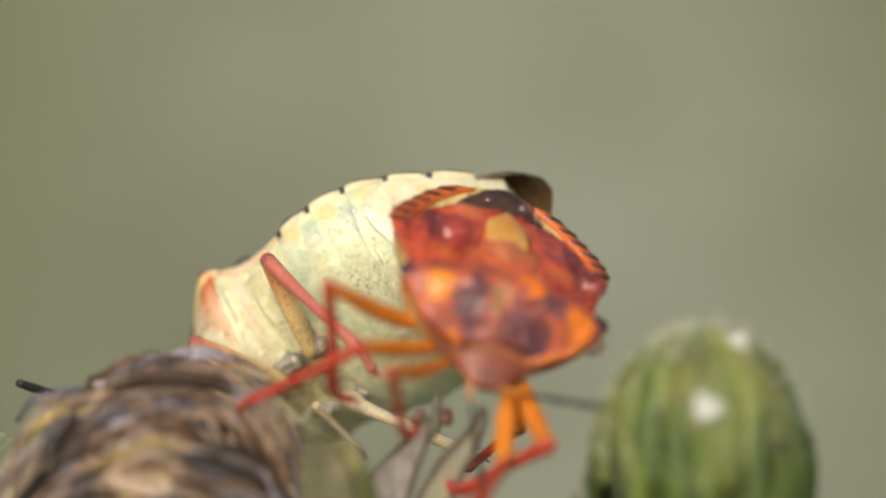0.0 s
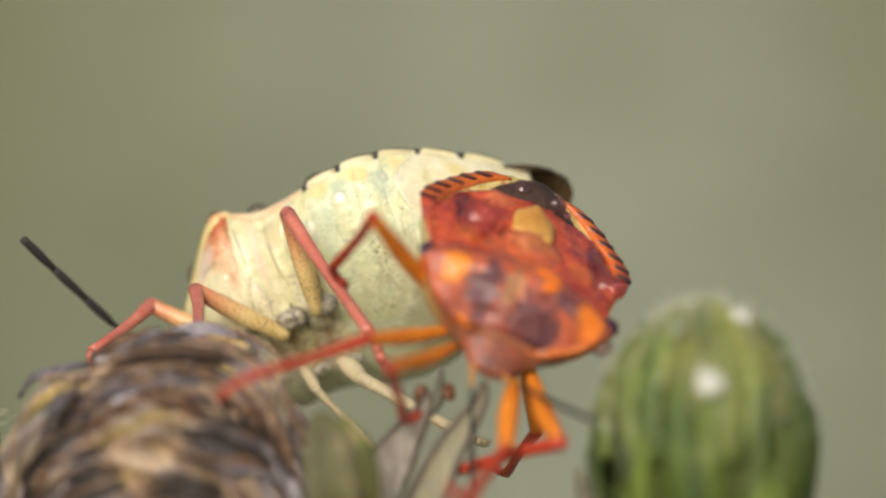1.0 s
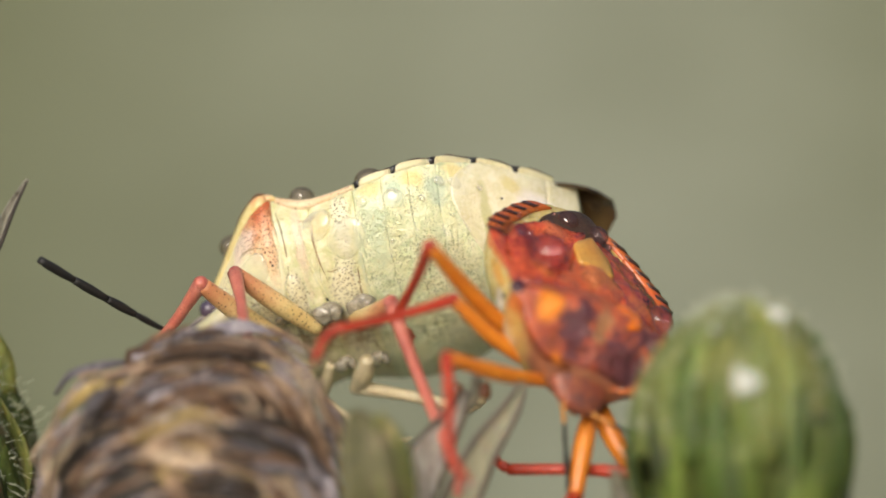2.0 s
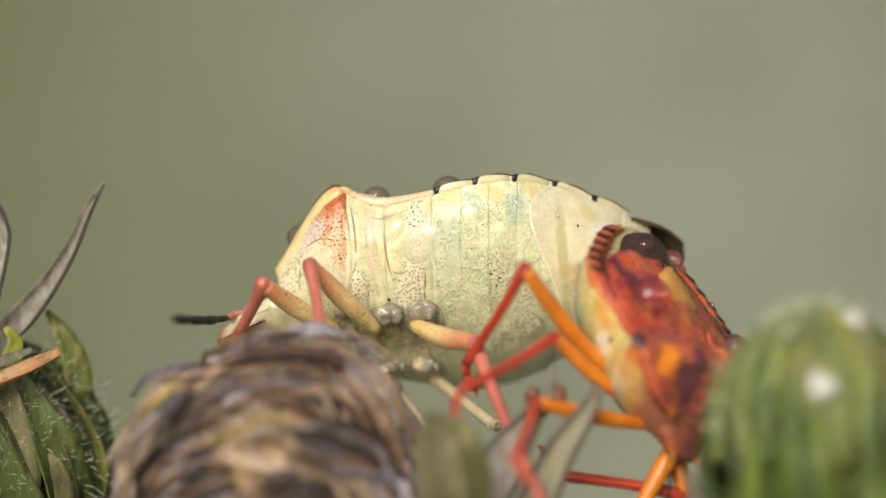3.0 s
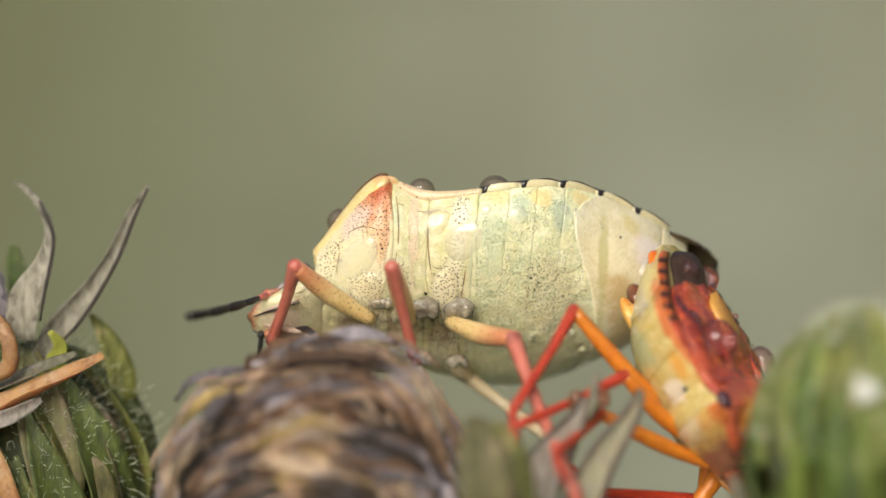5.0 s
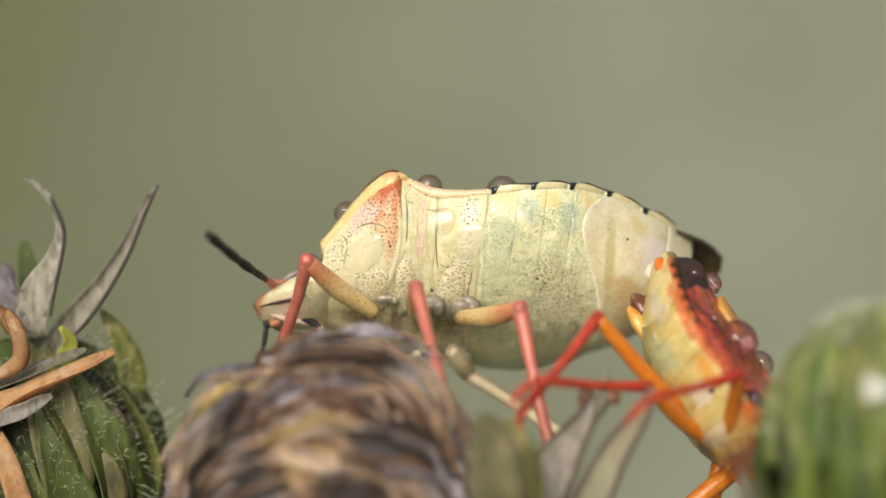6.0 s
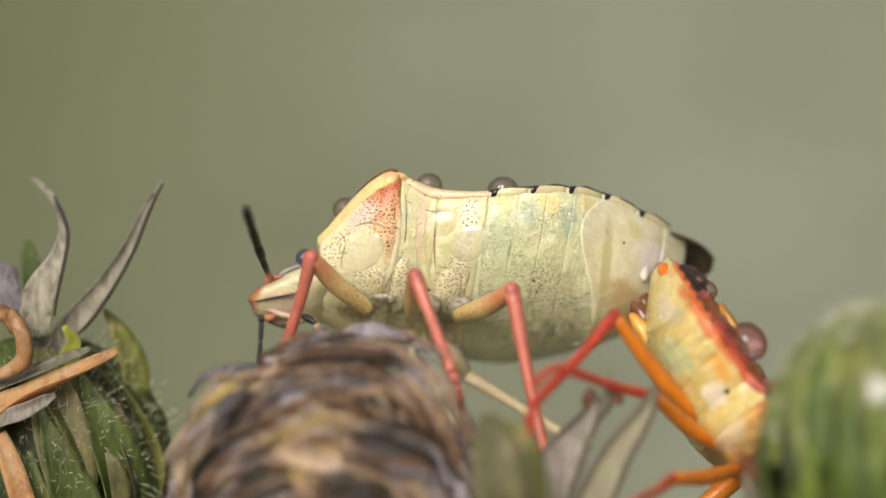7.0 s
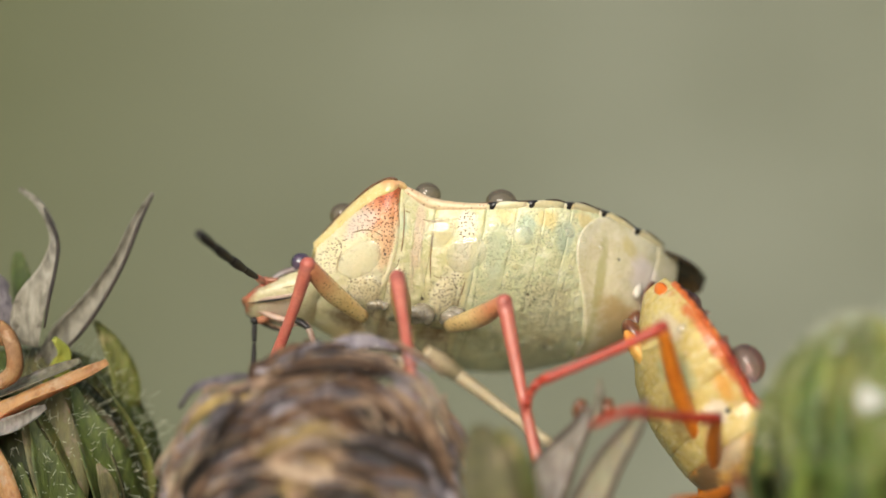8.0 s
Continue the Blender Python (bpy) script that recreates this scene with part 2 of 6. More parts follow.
PINK = cuticle("pink_red_leg", (0.58, 0.20, 0.14), (0.48, 0.12, 0.09), mottle=1.6, glow=0.3)
ORANGE_LEG = cuticle("orange_leg", (0.72, 0.24, 0.02), (0.55, 0.14, 0.012), mottle=1.2)
SCARLET = cuticle("scarlet_leg", (0.52, 0.055, 0.02), (0.36, 0.03, 0.015), mottle=1.6)
VIOLET = (0.085, 0.035, 0.055)
WINE = (0.20, 0.022, 0.018)
DORSAL = hide("red_back", (0.70, 0.11, 0.03), (0.36, 0.04, 0.028), (0.74, 0.17, 0.045), (
    (0.6, 1.9, 0.9, 0.34, WINE, 0.9, 0.4), (0.6, -1.9, 0.9, 0.34, WINE, 0.9, 0.4), (1.4, 1.0, 0.5, 0.4, (0.60, 0.16, 0.06), 0.8, 0.0), (-0.6, 1.6, 0.4, 0.3, (0.68, 0.17, 0.035), 0.8, 0.0), (-0.5, -1.5, 0.4, 0.4, (0.64, 0.15, 0.03), 0.8, 0.0)),
    dots=(0.03, 0.008, 0.012), size=7.0, amount=0.6, patchy=0.6, plane="back", rough=0.24, coat=0.6, relief=2.2, blotch=(0.40, 0.045, 0.03))
PRONOTAL = hide("red_orange_shield", (0.64, 0.12, 0.035), (0.28, 0.06, 0.05), (0.66, 0.21, 0.06), (
    (-2.6, 0.9, 0.7, 0.5, VIOLET, 0.85, 0.2), (-2.95, -0.5, 0.5, 0.9, VIOLET, 0.85, 0.2), (-2.3, -1.3, 0.3, 0.5, VIOLET, 0.8, 0.2), (-2.5, 0.25, 0.5, 0.24, (0.46, 0.24, 0.11), 0.85, 0.0), (-3.6, 0.0, 0.7, 0.8, (0.22, 0.06, 0.05), 0.6, 0.2),
    (-2.3, 1.8, 0.46, 0.36, (0.86, 0.27, 0.02), 1.01, -0.5), (-2.35, -1.95, 0.40, 0.46, (0.86, 0.22, 0.015), 1.01, -0.5), (-0.9, 0.2, 0.8, 0.9, (0.66, 0.13, 0.035), 0.8, 0.0), (-0.2, 0.0, 0.5, 0.6, (0.50, 0.19, 0.06), 0.6, 0.1), (-1.72, -0.6, 0.40, 0.40, (0.92, 0.27, 0.012), 1.01, -0.8)),
    dots=(0.05, 0.014, 0.016), size=7.0, amount=0.45, patchy=0.6, plane="back", rough=0.32, coat=0.35, ragged_by=2.6, relief=2.2)
HEAD_RED = hide("violet_red_head", (0.34, 0.075, 0.03), (0.10, 0.04, 0.045), (0.44, 0.16, 0.05), dots=(0.05, 0.014, 0.016), size=7.0, amount=0.3, plane="back", rough=0.5, coat=0.1)
BROWN_BACK = cuticle("brown_back", (0.20, 0.10, 0.045), (0.10, 0.045, 0.02), pits=0.9, pit_color=(0.015, 0.01, 0.008))
AMBER = cuticle("amber_cuticle", (0.60, 0.25, 0.04), (0.44, 0.15, 0.025), pits=0.5, pit_color=(0.06, 0.02, 0.01))
AMBER_TIP = cuticle("ochre_back_tip", (0.66, 0.36, 0.08), (0.52, 0.22, 0.035), pits=0.4, pit_color=(0.20, 0.06, 0.02), relief=1.6)
RIM_ORANGE = cuticle("orange_striped_rim", (0.70, 0.17, 0.025), (0.50, 0.08, 0.015), pits=0.5, pit_color=(0.2, 0.03, 0.01), rough=0.3, coat=0.4)
RIM_BROWN = cuticle("blackish_rim_mark", (0.08, 0.022, 0.012), (0.035, 0.013, 0.011), rough=0.3, coat=0.4)
BRIGHT_ORANGE = cuticle("bright_orange_cuticle", (0.85, 0.23, 0.02), (0.75, 0.14, 0.012), rough=0.25, coat=0.5)
GOLD_FLANK = cuticle("golden_flank", (0.80, 0.56, 0.16), (0.74, 0.28, 0.04), pits=0.4, pit_color=(0.3, 0.08, 0.02), mottle=0.9)
GOLD_CHEST = hide("golden_chest", (0.70, 0.50, 0.15), (0.66, 0.26, 0.045), (0.78, 0.62, 0.30), ((-3.1, -0.2, 0.6, 1.2, (0.34, 0.11, 0.07), 0.9, 0.2), (-2.1, 0.9, 0.7, 0.5, (0.66, 0.16, 0.03), 0.9, 0.2), (-2.0, -0.4, 0.4, 0.5, (0.76, 0.66, 0.44), 0.8, 0.0), (-2.3, -1.1, 0.5, 0.3, (0.16, 0.09, 0.05), 0.8, 0.2)), dots=(0.10, 0.03, 0.02), amount=0.3, coat=0.5, relief=1.6)
YELLOW_FLANK = hide("yellow_flank", (0.68, 0.56, 0.20), (0.62, 0.46, 0.13), (0.80, 0.72, 0.48), ((0.4, -0.5, 0.6, 0.35, (0.50, 0.56, 0.30), 0.85, 0.0), (0.6, 0.62, 1.6, 0.20, (0.62, 0.15, 0.04), 0.9, 0.0), (-1.0, -0.2, 0.36, 0.36, (0.82, 0.74, 0.60), 0.85, 0.0), (1.6, 0.0, 0.5, 0.3, (0.70, 0.60, 0.44), 0.7, 0.0), (-0.5, 0.3, 0.5, 0.25, (0.76, 0.36, 0.06), 0.8, 0.1), (-0.6, -1.0, 0.6, 0.2, (0.36, 0.26, 0.10), 0.7, 0.2)), dots=(0.30, 0.10, 0.03), amount=0.35, coat=0.6, rough=0.26, relief=1.6, blotch=(0.76, 0.62, 0.24))
FACE = cuticle("russet_face", (0.48, 0.20, 0.10), (0.28, 0.09, 0.05), mottle=2.6, coat=0.4)
BROW = cuticle("greyish_brow", (0.40, 0.34, 0.32), (0.20, 0.15, 0.14), mottle=3.0)
MOUTH = cuticle("pinkish_white_fold", (0.60, 0.46, 0.37), (0.46, 0.28, 0.21), mottle=1.6)
CAPSULE = cuticle("brown_capsule", (0.20, 0.075, 0.03), (0.09, 0.03, 0.015), rough=0.25, coat=0.6)
COSTA = cuticle("straw_wing_edge", (0.78, 0.62, 0.40), (0.66, 0.44, 0.25), pits=0.9, pit_color=(0.25, 0.08, 0.04), pit_scale=8.5)
DARK = cuticle("black_cuticle", (0.018, 0.014, 0.013), (0.008, 0.007, 0.008), rough=0.3, glow=0.0)
ANTENNA = cuticle("black_antenna", (0.012, 0.011, 0.011), (0.02, 0.018, 0.016), rough=0.6, glow=0.0, coat=0.0)
EYE = cuticle("violet_grey_eye", (0.12, 0.085, 0.13), (0.06, 0.045, 0.075), rough=0.12, glow=0.0, coat=0.8)
TAIL_BROWN = hide("dark_brown_tail", (0.07, 0.035, 0.018), (0.025, 0.015, 0.012), (0.10, 0.055, 0.03), dots=(0.01, 0.006, 0.006), size=7.0, amount=0.5, plane="back", rough=0.5, coat=0.1)
MEMBRANE = cuticle("smoky_membrane", (0.035, 0.018, 0.010), (0.10, 0.06, 0.02), rough=0.14, glow=0.0, coat=0.9)
WATER = water("water")


def clear_water(name, tint, gleam_share, gleam_color, bend=0.0):
    """Drops of water: clear, gathered light painted in as a pale share, with a wet gloss; bend: the share of light that
    is refracted.
    """
    m, nt, b = nodes_of(name)
    clear, gleam, shine, lens = [nt.nodes.new("ShaderNodeBsdf" + k) for k in ("Transparent", "Diffuse", "Glossy", "Refraction")]
    clear.inputs["Color"].default_value, lens.inputs["Color"].default_value = (*tint, 1), (*tint, 1)
    lens.inputs["IOR"].default_value, lens.inputs["Roughness"].default_value = 1.33, 0.02
    gleam.inputs["Color"].default_value = (*gleam_color, 1)
    shine.inputs["Roughness"].default_value = 0.05
    rim = nt.nodes.new("ShaderNodeLayerWeight")
    rim.inputs["Blend"].default_value = 0.35
    wet = number(nt, "ADD", number(nt, "MULTIPLY", number(nt, "POWER", rim.outputs["Facing"], 3.5), 0.7), 0.05)
    last = clear.outputs[0]
    for share, other in ((bend, lens), (gleam_share, gleam), (wet, shine)):
        mix = nt.nodes.new("ShaderNodeMixShader")
        if isinstance(share, float):
            mix.inputs[0].default_value = share
        else:
            nt.links.new(share, mix.inputs[0])
        nt.links.new(last, mix.inputs[1])
        nt.links.new(other.outputs[0], mix.inputs[2])
        last = mix.outputs[0]
    nt.links.new(last, nt.nodes["Material Output"].inputs[0])
    return m


# the white share paints in the light that a shallow drop gathers
WATER_FLAT = clear_water("shallow_water", (1.0, 1.0, 0.97), 0.21, (1.0, 0.985, 0.88))
# these tints paint in the brown and red backs refracted by colourless drops
WATER_ROSY_REFRACTION = clear_water("rosy_refraction_water", (0.96, 0.87, 0.85), 0.02, (0.85, 0.70, 0.66), 0.38)
WATER_RED_REFRACTION = clear_water("red_refraction_water", (0.95, 0.78, 0.78), 0.03, (0.8, 0.50, 0.50), 0.42)
GREEN = plant("green_bract", (0.068, 0.108, 0.013), (0.024, 0.044, 0.007), spots=(0.10, 0.125, 0.035), through_light=0.12)
GREEN_DARK = plant("deep_green_leaf", (0.080, 0.105, 0.02), (0.022, 0.035, 0.008), through_light=0.1)
SILVER = plant("silvery_dry_bract", (0.32, 0.30, 0.24), (0.12, 0.11, 0.08), spots=(0.10, 0.085, 0.06), bump=0.12)
OLIVE_DRY = plant("olive_dry_leaf", (0.18, 0.17, 0.115), (0.07, 0.065, 0.04), spots=(0.22, 0.19, 0.165), through_light=0.1)
ROSY_DRY = plant("rosy_grey_dry_leaf", (0.30, 0.27, 0.235), (0.13, 0.115, 0.09), spots=(0.24, 0.205, 0.19), through_light=0.15)
TAN = plant("tan_dry_petal", (0.40, 0.275, 0.18), (0.14, 0.085, 0.06), bump=0.15, vary=0.5)
BROWN = plant("brown_dry_petal", (0.17, 0.09, 0.045), (0.045, 0.025, 0.016), bump=0.15, vary=0.5)
GREY = plant("grey_dry_petal", (0.38, 0.34, 0.355), (0.13, 0.115, 0.135), bump=0.15, vary=0.45)
SLATE = plant("slate_dry_petal", (0.14, 0.125, 0.135), (0.045, 0.04, 0.05), bump=0.15, vary=0.5)
STRAW_PETAL = plant("straw_dry_petal", (0.46, 0.33, 0.11), (0.24, 0.16, 0.045), bump=0.12)
RUST = plant("orange_dry_petal", (0.40, 0.215, 0.085), (0.17, 0.07, 0.025), bump=0.10, through_light=0.2, spots=(0.40, 0.26, 0.15), stretch=(1, 1, 0.7), scale=1.0)
# near-black: painted shade between dry petals, and the dark sepal edges
SHADE_AND_EDGE = plant("shade_and_dark_edge", (0.05, 0.035, 0.025), (0.015, 0.012, 0.01))
STEM = plant("green_stem", (0.16, 0.20, 0.05), (0.08, 0.10, 0.03))
HAIR = plant("white_hair", (0.50, 0.52, 0.40), (0.34, 0.37, 0.25), bump=0.0)
WHITE_FLECK = plant("white_fleck", (0.66, 0.67, 0.62), (0.46, 0.48, 0.42), bump=0.05)


def meadow_material():
    m, nt, b = nodes_of("far_meadow")
    tc = nt.nodes.new("ShaderNodeTexCoord")
    big = noise_tex(nt, tc.outputs["Object"], 0.9, 3)
    fine = noise_tex(nt, tc.outputs["Object"], 14, 4)
    xyz = nt.nodes.new("ShaderNodeSeparateXYZ")
    nt.links.new(tc.outputs["Object"], xyz.inputs[0])
    green = ramp(nt, big, [(0.3, (0.090, 0.102, 0.038)), (0.7, (0.128, 0.139, 0.059))])
    pale = ramp(nt, big, [(0.3, (0.240, 0.252, 0.183)), (0.7, (0.286, 0.298, 0.226))])
    along = number(nt, "ADD", xyz.outputs[0], number(nt, "MULTIPLY", big, 0.08))
    swath = number(nt, "MULTIPLY", band(nt, along, -0.33, 0.16), band(nt, along, 0.62, 0.26))
    color = mixed(nt, swath, green, pale)
    color = mixed(nt, band(nt, fine, 0.35, 1.0), color, (0.08, 0.088, 0.042))
    nt.links.new(color, b.inputs["Base Color"])
    b.inputs["Roughness"].default_value = 0.9
    b.inputs["Specular IOR Level"].default_value = 0.1
    return m


MEADOW = meadow_material()


# ---- mesh helpers (all in millimetres) ----
def part(name, bm, material, parent=None, label="", second=None):
    """Links a bmesh as one mesh object, under a thing or a part."""
    bmesh.ops.recalc_face_normals(bm, faces=bm.faces)
    bmesh.ops.scale(bm, vec=(MM, MM, MM), verts=bm.verts)
    me = bpy.data.meshes.new(name)
    bm.to_mesh(me)
    bm.free()
    for p in me.polygons:
        p.use_smooth = True
    me.materials.append(material)
    if second:
        me.materials.append(second)
    ob = new(name, me)
    if parent:
        ob.parent = parent
    if label:
        ob["label"] = label
    return ob


def curve_at(xs, ys):
    """A smooth curve through the stations: a cubic with slopes from the neighbours."""
    xs, ys = np.array(xs, float), np.array(ys, float)
    slope = np.gradient(ys, xs)

    def at(x):
        x = min(max(x, xs[0]), xs[-1])
        i = min(max(int(np.searchsorted(xs, x)) - 1, 0), len(xs) - 2)
        h = xs[i + 1] - xs[i]
        u = (x - xs[i]) / h
        return float((2 * u**3 - 3 * u**2 + 1) * ys[i] + (u**3 - 2 * u**2 + u) * h * slope[i] + (3 * u**2 - 2 * u**3) * ys[i + 1] + (u**3 - u**2) * h * slope[i + 1])
    return at


def loft(rings, bm=None, closed=True, caps=True, slot=0):
    bm = bm or bmesh.new()
    rows = [[bm.verts.new(p) for p in ring] for ring in rings]
    n = len(rows[0])
    for a, b in zip(rows, rows[1:]):
        for i in range(n if closed else n - 1):
            f = bm.faces.new((a[i], a[(i + 1) % n], b[(i + 1) % n], b[i]))
            f.material_index = slot
    if caps and closed:
        for row in (rows[0], rows[-1]):
            bm.faces.new(row).material_index = slot
    return bm


def tube(points, radii, sides=10, bm=None, slot=0, flat=1.0):
    """A round, tapering limb along the points."""
    pts = [Vector(p) for p in points]
    rings, side = [], None
    for i, p in enumerate(pts):
        way = (pts[min(i + 1, len(pts) - 1)] - pts[max(i - 1, 0)]).normalized()
        if side is None:
            side = way.orthogonal().normalized()
        side = (side - way * side.dot(way)).normalized()
        other = way.cross(side)
        rings.append([p + radii[i] * (math.cos(k) * side + flat * math.sin(k) * other) for k in np.linspace(0, 2 * math.pi, sides, endpoint=False)])
    return loft(rings, bm, slot=slot)


def limb(points, radii, steps=14, sides=10, bm=None, slot=0):
    xs = np.linspace(0, 1, len(points))
    curves = [curve_at(xs, [p[i] for p in points]) for i in range(3)]
    rad = curve_at(xs, radii)
    ss = np.linspace(0, 1, steps)
    return tube([[c(s) for c in curves] for s in ss], [rad(s) for s in ss], sides, bm, slot)


def ball(center, radii, u=20, v=12, bm=None, slot=0):
    bm = bm or bmesh.new()
    made = bmesh.ops.create_uvsphere(bm, u_segments=u, v_segments=v, radius=1.0)["verts"]
    for w in made:
        w.co = Vector(center) + Vector((w.co.x * radii[0], w.co.y * radii[1], w.co.z * radii[2]))
    for f in {f for w in made for f in w.link_faces}:
        f.material_index = slot
    return bm


def roughen(bm, amount, scale, seed=0.0):
    """Uneven relief: moves each point along its normal by a smooth noise."""
    bm.normal_update()
    shift = [amount * noise.noise(v.co * scale + Vector((seed, 3.1, 7.7))) + 0.4 * amount * noise.noise(v.co * scale * 2.7 + Vector((seed, 1, 2))) for v in bm.verts]
    for v, d in zip(bm.verts, shift):
        v.co += v.normal * d
    return bm


def aim(p, way, face=(0, -1, 0)):
    """Pose (mm) whose +z runs along way and whose +y turns towards face."""
    z = Vector(way).normalized()
    y = Vector(face)
    y = (y - z * y.dot(z)).normalized()
    x = y.cross(z)
    m = Matrix((x, y, z)).transposed().to_4x4()
    m.translation = Vector(p) * MM
    return m


# ---- ground: flat round the plants, then a rising meadow out to the horizon ----
def build_ground():
    ys = [-300, -60, -12, -3, -0.8, 0, 0.5, 0.9, 1.3, 1.7, 2.1, 2.6, 3.4, 5, 9, 20, 60, 300, 1500]
    xs = [-1500, -300, -60, -12, -4, -2, -1, -0.5, 0, 0.5, 1, 2, 4, 12, 60, 300, 1500]

    def height(x, y):
        up = max(0.0, y - 1.1)
        return -0.32 + 0.62 * up * min(1.0, 14 / max(up, 0.01)) + 0.015 * math.sin(3 * x + y)
    bm = bmesh.new()
    rows = [[bm.verts.new((x / MM, y / MM, height(x, y) / MM)) for x in xs] for y in ys]
    for a, b in zip(rows, rows[1:]):
        for i in range(len(xs) - 1):
            bm.faces.new((a[i], a[i + 1], b[i + 1], b[i]))
    ob = part("ground", bm, MEADOW)
    tagged(ob, "soft olive green summer meadow rising behind the plants", "meadow", kind="structure")


build_ground()


# ---- plants ----
def ribbon(points, widths, faces, thick=0.1, fold=0.1, across=5, steps=None, wave=0.0, seed=0, roll=0.0):
    """A strap-like leaf or petal along points (mm); faces: which way its upper side looks at each point."""
    rnd = random.Random(seed)
    n = len(points)
    xs = np.linspace(0, 1, n)
    steps = steps or 3 * n
    line = [curve_at(xs, [p[i] for p in points]) for i in range(3)]
    face = [curve_at(xs, [f[i] for f in faces]) for i in range(3)]
    wide = curve_at(xs, widths)
    rings = []
    ph = rnd.uniform(0, 6)
    for j in range(steps + 1):
        s = j / steps
        p = Vector([c(s) for c in line])
        q = Vector([c(min(1, s + 0.02)) for c in line]) - Vector([c(max(0, s - 0.02)) for c in line])
        way = q.normalized()
        up = Vector([c(s) for c in face])
        up = (up - way * up.dot(way)).normalized()
        side = way.cross(up)
        turn = roll + wave * math.sin(5 * s + ph)
        side, up = side * math.cos(turn) + up * math.sin(turn), up * math.cos(turn) - side * math.sin(turn)
        w = max(0.02, wide(s)) / 2 * (1 + 0.08 * wave * math.sin(17 * s + ph))
        top = [p + side * w * k + up * (fold * 2 * w * k * k + thick / 2 * (1 - 0.7 * k * k)) for k in np.linspace(-1, 1, across)]
        low = [p + side * w * k + up * (fold * 2 * w * k * k - thick / 2 * (1 - 0.7 * k * k)) for k in np.linspace(1, -1, across)]
        rings.append(top + low)
    return loft(rings)


def stem_below(parent, top, foot, r=0.7):
    top, foot = Vector(top), Vector(foot)
    pts = [top, top.lerp(foot, 0.06) + Vector((0, 1.5, 0)), top.lerp(foot, 0.3) + Vector((0, 5, 0)), top.lerp(foot, 0.65) + Vector((3, 4, 0)), foot]
    part("stem", limb(pts, [r * 0.8, r, r * 1.1, r * 1.3, r * 1.6], 26, 10), STEM, parent)


def on_egg(center, radii, way, lift=1.0):
    w = Vector(way).normalized()
    n = Vector((w.x / radii[0], w.y / radii[1], w.z / radii[2])).normalized()
    return Vector((center[0] + radii[0] * w.x * lift, center[1] + radii[1] * w.y * lift, center[2] + radii[2] * w.z * lift)), n


